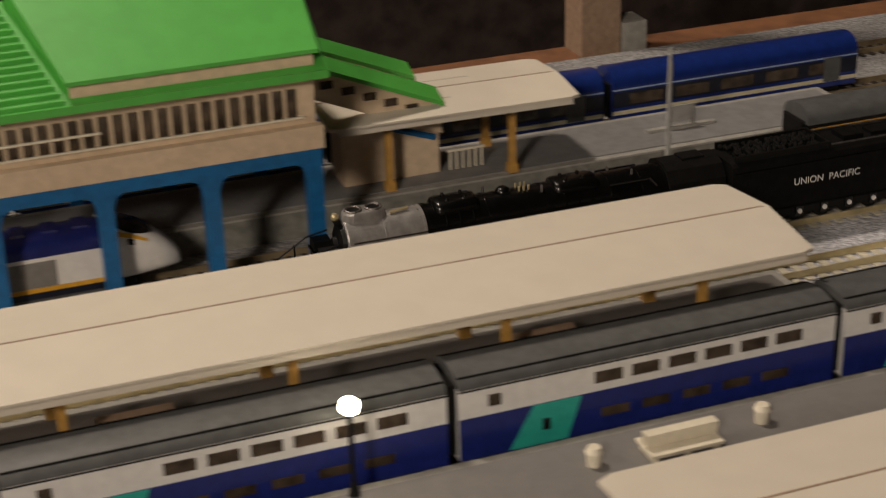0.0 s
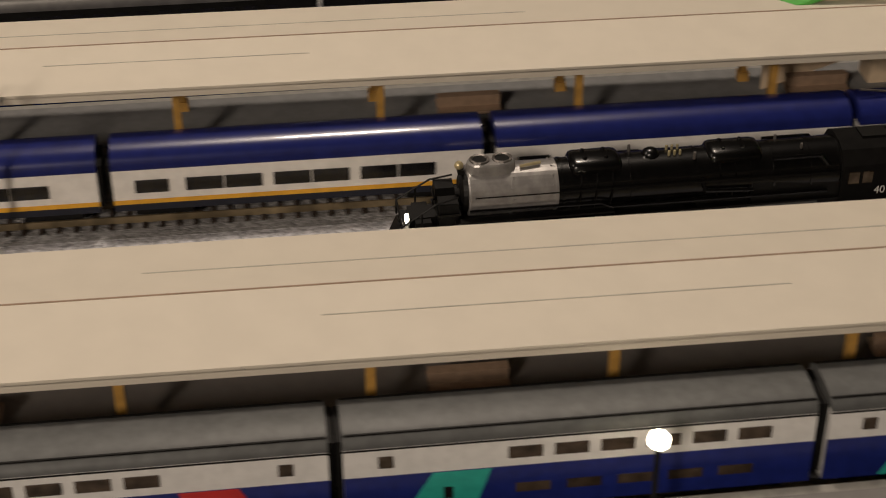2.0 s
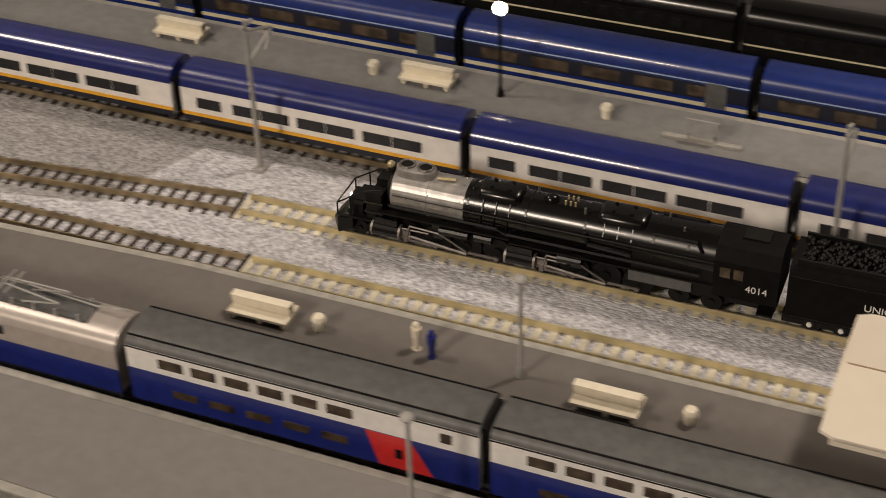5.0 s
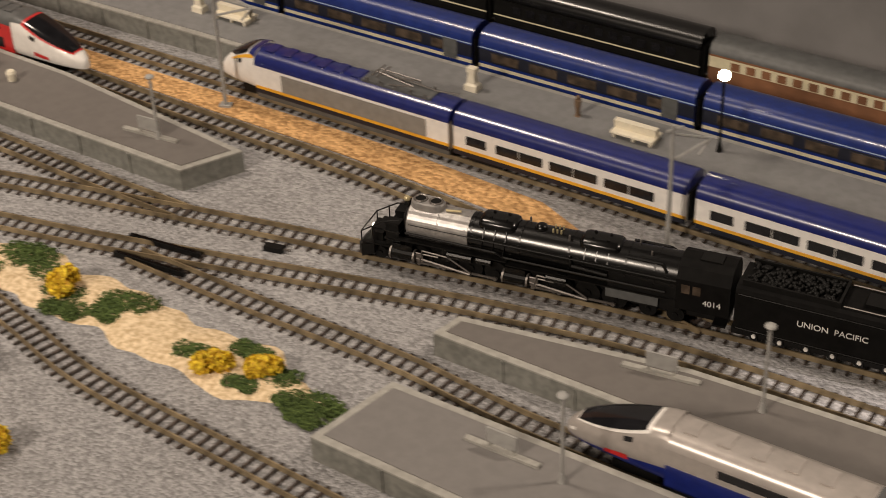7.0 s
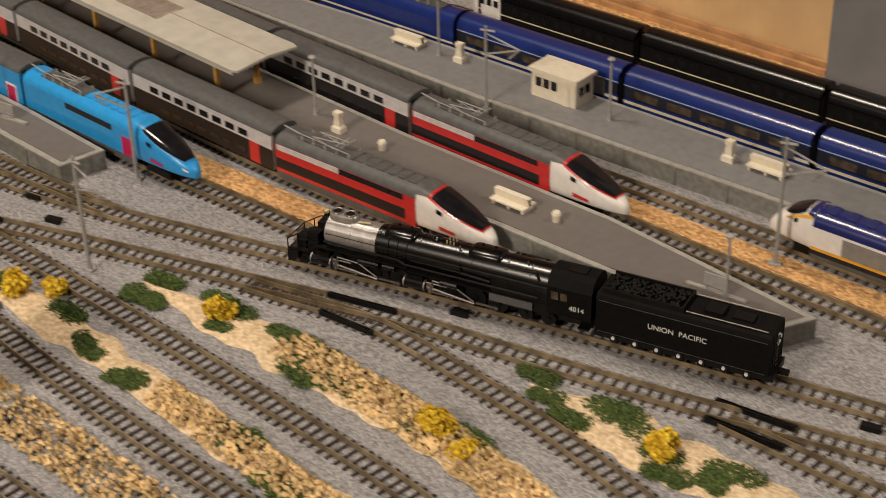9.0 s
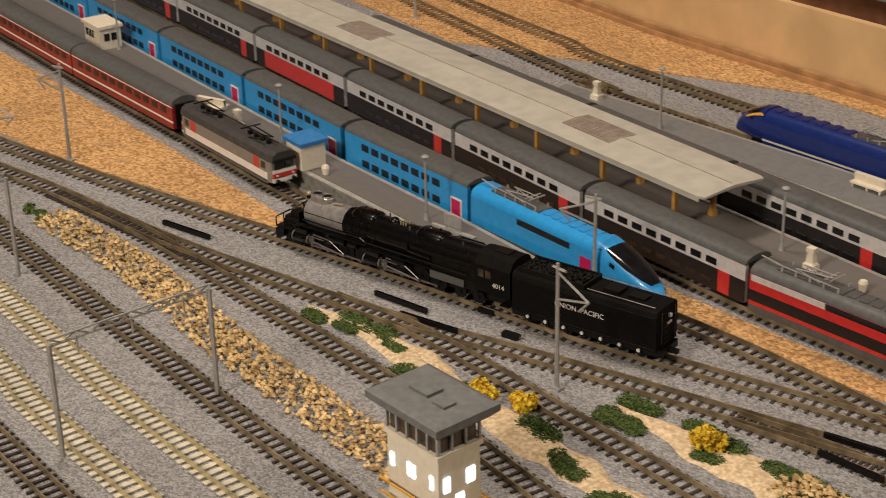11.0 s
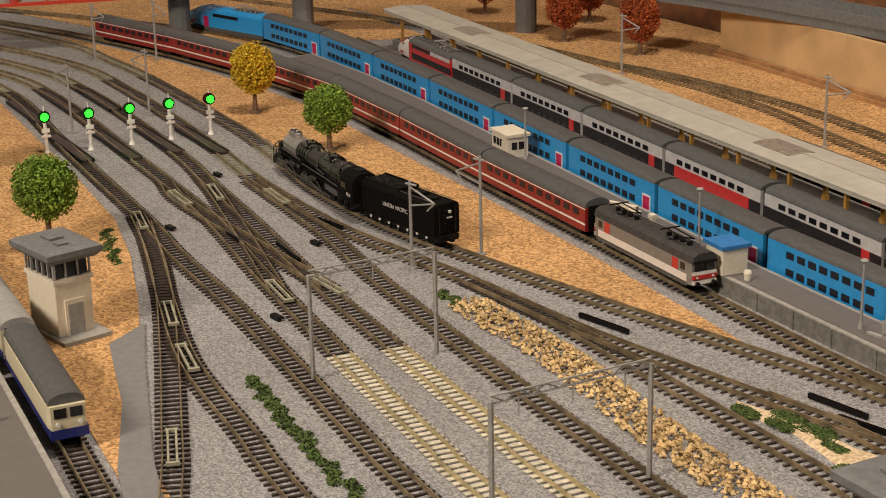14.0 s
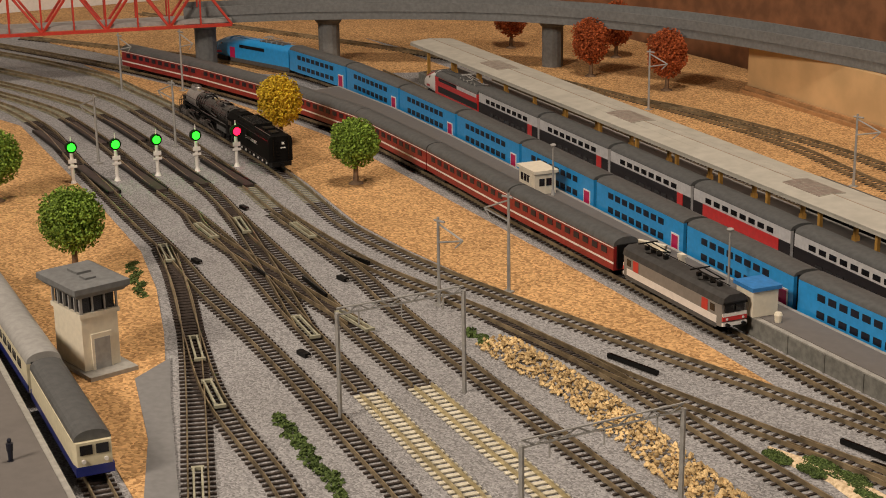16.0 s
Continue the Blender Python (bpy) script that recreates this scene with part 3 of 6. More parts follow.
    for s in (-1, 1):
        bar("pantograph_arm", gear, ob, [(L / 2 - 0.036, s * 0.003, zt + 0.0004), (L / 2 - 0.022, s * 0.003, zt + 0.0032), (L / 2 - 0.042, s * 0.0015, zt + 0.0046)], 0.00035, n=5)
    for dx in (0.040, 0.043):
        bar("pantograph_bow", gear, ob, [(L / 2 - dx, -0.0055, zt + 0.0046), (L / 2 - dx, 0.0055, zt + 0.0046)], 0.0004, n=5)
    for k in range(5):
        for s in (-1, 1):
            bm = bmesh.new()
            x = L / 2 - 0.047 + 0.008 * k
            tube(bm, (x, s * 0.0042, zt - 0.0004), (x, s * 0.0042, zt + 0.0018), 0.0007, 6, 0.0004)
            part("insulator", bm, gear, ob)
    bm = bmesh.new()
    tube(bm, (L / 2 - 0.012, 0.002, zt + 0.0012), (L / 2 - 0.001, 0.002, zt + 0.0026), 0.0004, 5)
    tube(bm, (L / 2 - 0.047, 0.0042, zt + 0.0018), (L / 2 - 0.012, 0.002, zt + 0.0012), 0.0003, 5)
    part("roof_cable", bm, gear, ob)
    bm = bmesh.new()
    for x in np.linspace(xn + 0.004, L / 2 - 0.056, 6):
        box(bm, x, x + 0.0045, -0.004, 0.004, zt - 0.0008, zt + 0.0002)
    tagged(part("roof_grille", bm, roof, ob), kind="stuff")
    both("skirt", GREYTOP, ob, w * 0.92, [(xn, L / 2, z0 - 0.0025, z0 + 0.0002)], proud=0.0004)
    running_gear(ob, L * 0.86)
    return ob


def between(p, q, flip=False):
    p, q = Vector(p), Vector(q)
    a = math.degrees(math.atan2(q.y - p.y, q.x - p.x))
    c = (p + q) / 2
    return pose(c.x, c.y, 0, 0, 0, a + (180 if flip else 0))


def run(ob, spots):
    """First spot for the original, copies for the others."""
    ob.matrix_basis = spots[0]
    return [ob] + [copy_thing(ob, m) for m in spots[1:]]


D = 0.119
# white, blue and yellow express
wins = [(-0.0505, -0.0402, 0.0168, 0.0212)] + [(-0.0350 + 0.0270 * k + dx, -0.0235 + 0.0270 * k + dx, 0.0168, 0.0212) for k in range(3) for dx in (0.0, 0.0120)]
es = coach("express_coach", "white express coach with royal blue roof and yellow stripe", "train car", 0.1146, 0.0088, 0.0105, 0.0248, 0.0315, WHITE, ESROOF, [(0.0105, 0.0128, NAVY), (0.0128, 0.0143, YELLOW)], wins, GLASS, group="coaches of the white express train")
run(es, [pose(-D * (k + 0.5), 0.003, 0) for k in range(8)])
pc = power_car("express_power_car", "white express power car with blue roof and yellow nose flash", "train car", 0.136, 0.0088, 0.0105, 0.0248, 0.0315, WHITE, ESROOF, WHITE, GLASS, [(0.0105, 0.0128, NAVY), (0.0128, 0.0143, YELLOW)], [(-0.026, 0.056, 0.0145, 0.0235, ESGREY)], "power cars of the white express train", reach=0.026, bow=1.9, flash=YELLOW)
run(pc, [pose(-8 * D - 0.0685, 0.003, 0), pose(0.0685, 0.003, 0, 0, 0, 180)])
# silver and blue duplex at the outer platform
wins = [(-0.018 + 0.0112 * k, -0.0098 + 0.0112 * k, 0.0258, 0.0292) for k in range(6)] + [(-0.049, -0.0455, 0.0258, 0.0292)] + [(-0.016 + 0.0125 * k, -0.0075 + 0.0125 * k, 0.0150, 0.0178) for k in range(5)]


def duplex(label, accent, n, turn=0):
    ob = coach("duplex_coach", label, "train car", 0.1146, 0.0090, 0.0105, 0.0318, 0.0356, DUPSILVER, GREYTOP, [(0.0105, 0.0232, TGVBLUE), (0.0312, 0.0317, BLACKM)], wins, AMBERWIN, group="coaches of the silver and blue train")
    for sd in (-1, 1):
        bm = bmesh.new()
        loft(bm, [[(-0.043, y, 0.0108), (-0.026, y, 0.0108), (-0.022, y, 0.0231), (-0.036, y, 0.0231)] for y in (sd * 0.0087, sd * 0.00935)])
        part("door_panel", bm, accent, ob, "slanted coloured door panel")
        boxes("door_window", GLASS, ob, (-0.0335, -0.0312, min(sd * 0.0092, sd * 0.00950), max(sd * 0.0092, sd * 0.00950), 0.0150, 0.0185))
        boxes("roof_rib", BLACKM, ob, (-0.057, 0.057, min(sd * 0.0066, sd * 0.0071), max(sd * 0.0066, sd * 0.0071), 0.0340, 0.0348))
    return run(ob, [pose(0.118 - 0.118 * k, -0.143, 0, 0, 0, turn) for k in n])


duplex("silver and blue double-deck coach with a teal door", TEAL, (0, 1, 2, -1, -2))
duplex("silver and blue double-deck coach with a red door panel", REDP, (3, 4, 5, 6), 180)
p2 = power_car("duplex_power_car", "silver and blue power car with a rounded silver nose", "train car", 0.162, 0.0090, 0.0105, 0.0270, 0.0325, BRONZE, BRONZE, BRONZE, GLASS, [(0.0105, 0.0200, TGVBLUE)], [(-0.02, 0.04, 0.0228, 0.0262, GLASS)], trim=WHITE, chin=REDP, apron=TGVBLUE)
p2.matrix_basis = pose(-0.7325, -0.143, 0)
# light blue double-deck train
wins = [(-0.040 + 0.0095 * k, -0.0335 + 0.0095 * k, z, z + 0.0040) for k in range(8) for z in (0.0140, 0.0238)]
bl = coach("blue_coach", "light blue double-deck coach with magenta doors", "train car", 0.1146, 0.0090, 0.0105, 0.0310, 0.0345, SKY, GREYTOP, [], wins, NAVY, [(0.043, 0.0525, 0.0108, 0.0222, WHITE), (0.0440, 0.0515, 0.0112, 0.0212, MAGENTA)], group="coaches of the light blue train")
BLUE = [(-1.478, -0.132), (-1.597, -0.127), (-1.715, -0.117), (-1.834, -0.107), (-1.952, -0.097), (-2.071, -0.088), (-2.190, -0.081), (-2.308, -0.078), (-2.426, -0.087)]
for d in bl.children:
    if d.name.startswith("door") and d.data.materials[0] is MAGENTA:
        d.location.y += 0.0002 if d.data.vertices[0].co.y > 0 else -0.0002
run(bl, [between(q, p) for p, q in zip(BLUE, BLUE[1:])])
bp = power_car("blue_power_car", "light blue power car with a pointed nose", "train car", 0.136, 0.0090, 0.0105, 0.0275, 0.0330, SKY, SKY, SKY, GLASS, [(0.0105, 0.0122, GREYTOP)], [(-0.01, 0.030, 0.0236, 0.0268, GLASS), (-0.026, -0.018, 0.0122, 0.0230, MAGENTA)], trim=SKY, chin=MAGENTA)
run(bp, [between((-1.342, -0.137), (-1.477, -0.132)), between((-2.56, -0.128), (-2.428, -0.087))])
# grey, black and red train, twice
wins = [(-0.042 + 0.0105 * k, -0.035 + 0.0105 * k, 0.0238, 0.0272) for k in range(8)] + [(-0.034 + 0.0105 * k, -0.027 + 0.0105 * k, 0.0140, 0.0168) for k in range(7)]
gr = coach("grey_coach", "grey and black double-deck coach with a red door", "train car", 0.1146, 0.0090, 0.0105, 0.0302, 0.0345, SILVER, GREYTOP, [(0.0105, 0.0222, DARKLOW)], wins, GLASS, [(0.040, 0.0475, 0.0108, 0.0222, REDP)], group="coaches of the grey and red trains")
G1 = [(-1.316, -0.097), (-1.435, -0.091), (-1.552, -0.080), (-1.671, -0.069), (-1.789, -0.058), (-1.908, -0.047), (-2.026, -0.037), (-2.145, -0.027)]
spots = [between(q, p) for k, (p, q) in enumerate(zip(G1, G1[1:])) if k != 3]
G2 = [(-1.285, -0.026), (-1.404, -0.018), (-1.523, -0.008), (-1.641, 0.002), (-1.760, 0.012)]
run(gr, spots + [between(q, p) for p, q in zip(G2, G2[1:])])
buffet = coach("bar_coach", "grey double-deck buffet coach with a long red flank", "train car", 0.1146, 0.0090, 0.0105, 0.0302, 0.0345, SILVER, GREYTOP, [(0.0105, 0.0222, DARKLOW)], wins[:8], GLASS, [(-0.045, 0.045, 0.0110, 0.0222, REDP)])
buffet.matrix_basis = between(G1[4], G1[3])
rp = power_car("red_power_car", "red, black and white power car with a white nose", "train car", 0.136, 0.0090, 0.0105, 0.0275, 0.0325, REDP, GREYTOP, WHITE, GLASS, [(0.0105, 0.0119, GREYTOP), (0.0140, 0.0196, DARKLOW)], [(-0.018, 0.024, 0.0244, 0.0273, GLASS), (0.024, 0.067, 0.0244, 0.0274, SILVER), (-0.0259, -0.0195, 0.0119, 0.0275, REDP)], "power cars of the grey and red trains", trim=REDP, chin=REDP)
run(rp, [between((-1.181, -0.095), (-1.315, -0.097)), between((-1.149, -0.031), (-1.284, -0.026)), between((-2.282, -0.015), (-2.147, -0.027))])
# red coaches and their electric locomotive
wins = [(-0.060 + 0.0115 * k, -0.0535 + 0.0115 * k, 0.0200, 0.0238) for k in range(11)]
co = coach("red_coach", "dark red coach with white stripes and grey roof", "train car", 0.1385, 0.0088, 0.0110, 0.0260, 0.0315, MAROON, GREYTOP, [(0.0150, 0.0163, WHITE), (0.0250, 0.0256, WHITE)], wins, NAVY, group="coaches of the red train")
line = TRACKS["corail"]
cuts = [at_x(line, x)[0].xy for x in (-1.709, -1.850, -1.990, -2.131, -2.270, -2.407, -2.540)]
run(co, [between(q, p) for p, q in zip(cuts, cuts[1:])])
el = thing("electric_locomotive", "grey and white electric locomotive with red stripe", "locomotive")
bm = bmesh.new()
loft(bm, [[(x, sd * yy, z) for sd, yy, z in ((-1, w, 0.0115), (-1, w, 0.0240), (-1, w * 0.86, 0.0272), (1, w * 0.86, 0.0272), (1, w, 0.0240), (1, w, 0.0115))] for x, w in ((-0.0525, 0.0078), (-0.049, 0.0088), (0.049, 0.0088), (0.0525, 0.0078))])
part("body", bm, ESGREY, el)
bm = bmesh.new()
loft(bm, [[(x, sd * w * yy, z) for sd, yy, z in ((-1, 1.02, 0.0243), (-1, 0.88, 0.0278), (-1, 0.5, 0.0296), (1, 0.5, 0.0296), (1, 0.88, 0.0278), (1, 1.02, 0.0243))] for x, w in ((-0.0535, 0.0080), (-0.050, 0.0088), (0.050, 0.0088), (0.0535, 0.0080))])
part("roof", bm, ELROOF, el, "dark sooty roof")
both("stripe", WHITE, el, 0.0088, [(-0.047, 0.049, 0.0130, 0.0172)], "white flank band")
both("skirt", GREYTOP, el, 0.0088, [(-0.049, 0.049, 0.0105, 0.0128)], "dark lower edge")
both("panel", REDP, el, 0.0088, [(0.034, 0.040, 0.0174, 0.0238)])
both("panel", REDP, el, 0.0088, [(-0.040, -0.034, 0.0174, 0.0238)])
both("side_window", GLASS, el, 0.0088, [(0.0425, 0.0470, 0.0190, 0.0230), (-0.0470, -0.0425, 0.0190, 0.0230)])
for d in (-1, 1):
    x = d * 0.0528
    for y in (-0.0062, 0.0006):
        boxes("cab_window", GLASS, el, (x - 0.0008, x + 0.0008, y, y + 0.0056, 0.0196, 0.0240))
    boxes("nose_band", WHITE, el, (x - 0.0009, x + 0.0009, -0.0076, 0.0076, 0.0172, 0.0190), label="white band below the cab windows")
    boxes("nose_stripe", REDP, el, (x - 0.0010, x + 0.0010, -0.0077, 0.0077, 0.0148, 0.0170), label="red stripe across the nose")
    boxes("buffer_beam", WHITE, el, (x - 0.0010, x + 0.0010, -0.0077, 0.0077, 0.0118, 0.0138))
    for y in (-0.0052, 0.0052):
        bm = bmesh.new()
        tube(bm, (x, y, 0.0126), (x + d * 0.0030, y, 0.0126), 0.0011, 8)
        part("buffer", bm, BLACKM, el)
        bm = bmesh.new()
        tube(bm, (x, y, 0.0159), (x + d * 0.0014, y, 0.0159), 0.0007, 8)
        part("headlight", bm, LETTER, el)
    boxes("cab_visor", BLACKM, el, (min(x - d * 0.006, x + d * 0.002), max(x - d * 0.006, x + d * 0.002), -0.0072, 0.0072, 0.0242, 0.0254))
for x in (-0.034, 0.022):
    for sd in (-1, 1):
        bar("pantograph_arm", BLACKM, el, [(x, sd * 0.004, 0.0296), (x + 0.016, sd * 0.003, 0.0330), (x - 0.004, sd * 0.002, 0.0344)], 0.0004, n=5)
    bar("pantograph_bow", BLACKM, el, [(x - 0.004, -0.0065, 0.0344), (x - 0.004, 0.0065, 0.0344)], 0.0005, n=5)
    for k in range(4):
        boxes("insulator", BLACKM, el, (x - 0.006 + 0.007 * k, x - 0.004 + 0.007 * k, -0.0012, 0.0012, 0.0294, 0.0318))
bar("roof_cable", BLACKM, el, [(-0.040, 0.002, 0.0316), (0.045, 0.002, 0.0316)], 0.0003, n=5)
running_gear(el, 0.09)
el.matrix_basis = between(at_x(line, -1.706)[0].xy, at_x(line, -1.594)[0].xy)
# dark blue train at the far platform, black cars behind it
wins = [(-0.050 + 0.021 * k, -0.035 + 0.021 * k, 0.0170, 0.0215) for k in range(5)]
db = coach("dark_blue_coach", "dark blue coach with cream lower stripe", "train car", 0.1146, 0.0088, 0.0105, 0.0245, 0.0312, DBLUE, DBLUE, [(0.0128, 0.0145, CREAMB), (0.0232, 0.0237, PALELINE), (0.0160, 0.0225, NAVY)], wins, AMBERWIN, [(0.041, 0.049, 0.0130, 0.0235, GREYTOP)], group="coaches of the dark blue train")
run(db, [pose(-1.280 + D * k, 0.074, 0) for k in range(15)])
dp = power_car("dark_blue_power_car", "dark blue power car with yellow nose", "train car", 0.136, 0.0088, 0.0105, 0.0245, 0.0312, DBLUE, DBLUE, DBLUE, GLASS, [(0.0128, 0.0140, CREAMB)], [], flash=YELLOW, reach=0.026, bow=1.9)
dp.matrix_basis = pose(-1.4085, 0.074, 0)
wins = [(-0.046 + 0.0078 * k, -0.0415 + 0.0078 * k, 0.0195, 0.0235) for k in range(12)]
bk = coach("black_coach", "black coach with a glossy rounded roof", "train car", 0.1146, 0.0088, 0.0105, 0.0255, 0.0330, BLACKM, BLACK, [(0.0165, 0.0172, CREAMB)], wins, GLASS, group="coaches of the black train")
run(bk, [pose(-1.30 + 0.1195 * k, 0.118, 0) for k in (1, 2, 3, 5, 6, 7, 8)])
obs = coach("observation_coach", "black coach with a rounded white observation end", "train car", 0.1146, 0.0088, 0.0105, 0.0255, 0.0330, BLACKM, BLACK, [(0.0165, 0.0172, CREAMB)], wins[2:], GLASS)
bm = bmesh.new()
loft(bm, [[(x, y * k, 0.0105 + (z - 0.0105) * h) for y, z in [(-0.0090, 0.0105), (-0.0090, 0.0257)] + [(-0.0090 * math.cos(a), 0.0257 + 0.0076 * math.sin(a) ** 0.8) for a in [math.pi * j / 10 for j in range(1, 10)]] + [(0.0090, 0.0257), (0.0090, 0.0105)]] for x, k, h in ((-0.0640, 0.55, 0.72), (-0.0610, 0.82, 0.90), (-0.0575, 0.96, 0.98), (-0.0520, 1.0, 1.0), (-0.0400, 1.0, 1.0))])
part("observation_end", bm, WHITE, obs, "rounded white end of the coach", smooth=True)
both("end_window", GLASS, obs, 0.0090, [(-0.0555 + 0.0052 * k, -0.0520 + 0.0052 * k, 0.0205, 0.0245) for k in range(3)], proud=0.0004)
obs.matrix_basis = pose(-1.30, 0.118, 0)
sc = coach("silver_coach", "dull silver coach with a ribbed roof", "train car", 0.1146, 0.0088, 0.0105, 0.0255, 0.0330, BLACKM, GUN, [(0.0165, 0.0172, BLACKM)], wins, GLASS, group="coaches of the black train")
run(sc, [pose(-1.30 + 0.1195 * k, 0.118, 0) for k in (9, 10)])
pu = coach("pullman_coach", "brown and cream coach with many bright windows", "train car", 0.1146, 0.0088, 0.0105, 0.0255, 0.0315, BROWNB, GREYTOP, [(0.0190, 0.0245, CREAMB)], wins, BROWNB)
pu.matrix_basis = pose(-1.30 + 0.1195 * 4, 0.118, 0)
sv = coach("dark_coach", "grey-roofed dark coach with orange stripe", "train car", 0.13, 0.0090, 0.0105, 0.0255, 0.0320, BLACKM, GREYTOP, [(0.0235, 0.0240, YELLOW)], wins[:9], AMBERWIN)
sv.matrix_basis = pose(0.44, 0.003, 0)
# cream and blue diesel
wins = [(-0.060 + 0.0125 * k, -0.052 + 0.0125 * k, 0.0190, 0.0235) for k in range(10)]
cc = coach("cream_coach", "cream and blue coach with grey roof", "train car", 0.150, 0.0088, 0.0110, 0.0260, 0.0315, CREAMB, MAST, [(0.0110, 0.0150, TGVBLUE)], wins, GLASS, group="coaches of the cream train")
run(cc, [between((-1.840, -0.528), (-1.690, -0.5345)), between((-1.99, -0.542), (-1.843, -0.528))])
dl = thing("diesel_locomotive", "cream and blue diesel locomotive with brown roof", "locomotive")
bm = bmesh.new()
loft(bm, [[(x, s * w, z) for s, z in ((-1, 0.0150), (-1, 0.0262), (1, 0.0262), (1, 0.0150))] for x, w in ((-0.052, 0.0078), (-0.047, 0.0088), (0.047, 0.0088), (0.052, 0.0078))])
part("body", bm, CREAMB, dl)
boxes("skirt", TGVBLUE, dl, (-0.0522, 0.0522, -0.0086, 0.0086, 0.0105, 0.0150))
bm = bmesh.new()
shell(bm, -0.050, 0.050, 0.0084, 0.0262, 0.0263, 0.0312, "roof")
part("roof", bm, GREYTOP, dl)
for y in (-0.0036, 0.0036):
    boxes("cab_window", GLASS, dl, (0.0508, 0.0524, y - 0.0028, y + 0.0028, 0.0205, 0.0250))
    bm = bmesh.new()
    tube(bm, (0.052, y * 1.4, 0.0175), (0.0530, y * 1.4, 0.0175), 0.0010, 8)
    part("headlight", bm, WHITE, dl)
running_gear(dl, 0.09)
dl.matrix_basis = between((-1.686, -0.5350), (-1.578, -0.5415))


# ---- the steam locomotive and its tender, heading to -x, rail top at z = 0.0068 ----
def wheel_at(ob, x, r, name="driving_wheel"):
    for y in (-0.0049, 0.0049):
        bm = bmesh.new()
        tube(bm, (x, y - 0.0008, 0.0068 + r), (x, y + 0.0008, 0.0068 + r), r, 16)
        tube(bm, (x, y * 1.14, 0.0068 + r), (x, y * 1.32, 0.0068 + r), r * 0.3, 8)
        part(name, bm, BLACKM, ob)


def text(word, size, parent, x, y, z, name, flip):
    cu = bpy.data.curves.new(name, "FONT")
    cu.body, cu.size, cu.align_x, cu.extrude = word, size, "CENTER", 0.00005
    cu.materials.append(LETTER)
    ob = new(name, cu)
    ob.parent = parent
    ob.matrix_basis = pose(x, y, z, 90, 0, 180 if flip else 0)
    return ob


bb = thing("steam_locomotive", "black articulated steam locomotive with silver smokebox running on the track", "locomotive")
CZ = 0.0262


def barrel(bm, rows, n=40):
    """Round boiler course through (x, radius, centre height)."""
    loft(bm, [[(x, r * math.cos(k * math.tau / n), z + r * math.sin(k * math.tau / n)) for k in range(n)] for x, r, z in rows])


def hump(bm, x0, x1, w, z, h, n=10):
    """Low rounded saddle dome lying over the boiler."""
    loft(bm, [[(x, w * f * math.cos(math.pi * k / n), z + (h * f) * math.sin(math.pi * k / n) ** 0.45) for k in range(n + 1)] for x, f in ((x0, 0.72), (x0 + 0.0008, 0.93), (x0 + 0.002, 1.0), (x1 - 0.002, 1.0), (x1 - 0.0008, 0.93), (x1, 0.72))])


bm = bmesh.new()
barrel(bm, [(0.048, 0.0078, CZ), (0.085, 0.0081, CZ), (0.108, 0.0084, CZ), (0.131, 0.0086, CZ)])
part("boiler", bm, BLACK, bb, smooth=True)
for x, r in ((0.049, 0.0080), (0.0685, 0.0082), (0.088, 0.0083), (0.110, 0.0086), (0.121, 0.0087)):
    bm = bmesh.new()
    barrel(bm, [(x, r, CZ), (x + 0.0007, r, CZ)])
    part("boiler_band", bm, BLACK, bb)
bm = bmesh.new()
barrel(bm, [(0.0225, 0.0074, CZ), (0.0230, 0.0077, CZ), (0.048, 0.0077, CZ)])
part("smokebox", bm, GRAPH, bb, "silver grey smokebox")
for x in (0.0345, 0.0472):
    bm = bmesh.new()
    barrel(bm, [(x, 0.0079, CZ), (x + 0.0006, 0.0079, CZ)])
    part("smokebox_band", bm, GRAPH, bb)
bm = bmesh.new()
for x in (0.0355, 0.0465):
    for k in range(9):
        a = -0.3 + 0.42 * k
        c = Vector((x, 0.0077 * math.cos(a), CZ + 0.0077 * math.sin(a)))
        d = Vector((0, math.cos(a), math.sin(a)))
        tube(bm, c, c + d * 0.0004, 0.0003, 5)
tagged(part("rivets", bm, GRAPH, bb), kind="stuff")
bm = bmesh.new()
barrel(bm, [(0.0205, 0.0045, CZ), (0.0212, 0.0060, CZ), (0.0225, 0.0064, CZ)], 24)
barrel(bm, [(0.0192, 0.0016, CZ), (0.0205, 0.0020, CZ)], 12)
part("smokebox_door", bm, BLACKM, bb)
bm = bmesh.new()
loft(bm, [[(0.0295 + c * 0.0068 * s + (0.0 if abs(c) < 0.9 else 0), d * 0.0036 * s, z) for c, d in [(math.copysign(abs(math.cos(a)) ** 0.5, math.cos(a)), math.sin(a)) for a in [k * math.tau / 20 for k in range(20)]]] for s, z in ((1.10, CZ + 0.0055), (1.0, CZ + 0.0095), (0.93, CZ + 0.0101))])
part("stack_casing", bm, GRAPH, bb, "silver oval casing round both chimneys", smooth=False)
for x in (0.0263, 0.0327):
    bm = bmesh.new()
    for k in range(16):
        a, b = k * math.tau / 16, (k + 1) * math.tau / 16
        tube(bm, (x + 0.0025 * math.cos(a), 0.0025 * math.sin(a), CZ + 0.0103), (x + 0.0025 * math.cos(b), 0.0025 * math.sin(b), CZ + 0.0103), 0.00045, 5)
    part("chimney_rim", bm, STEEL, bb, "bright chimney rim")
    bm = bmesh.new()
    tube(bm, (x, 0, CZ + 0.0095), (x, 0, CZ + 0.0102), 0.0023, 14)
    part("chimney", bm, BLACKM, bb)
bar("whistle_rod", BRASS, bb, [(0.0375, -0.002, CZ + 0.0082), (0.0435, -0.0012, CZ + 0.0086)], 0.0005, "brass whistle rod")
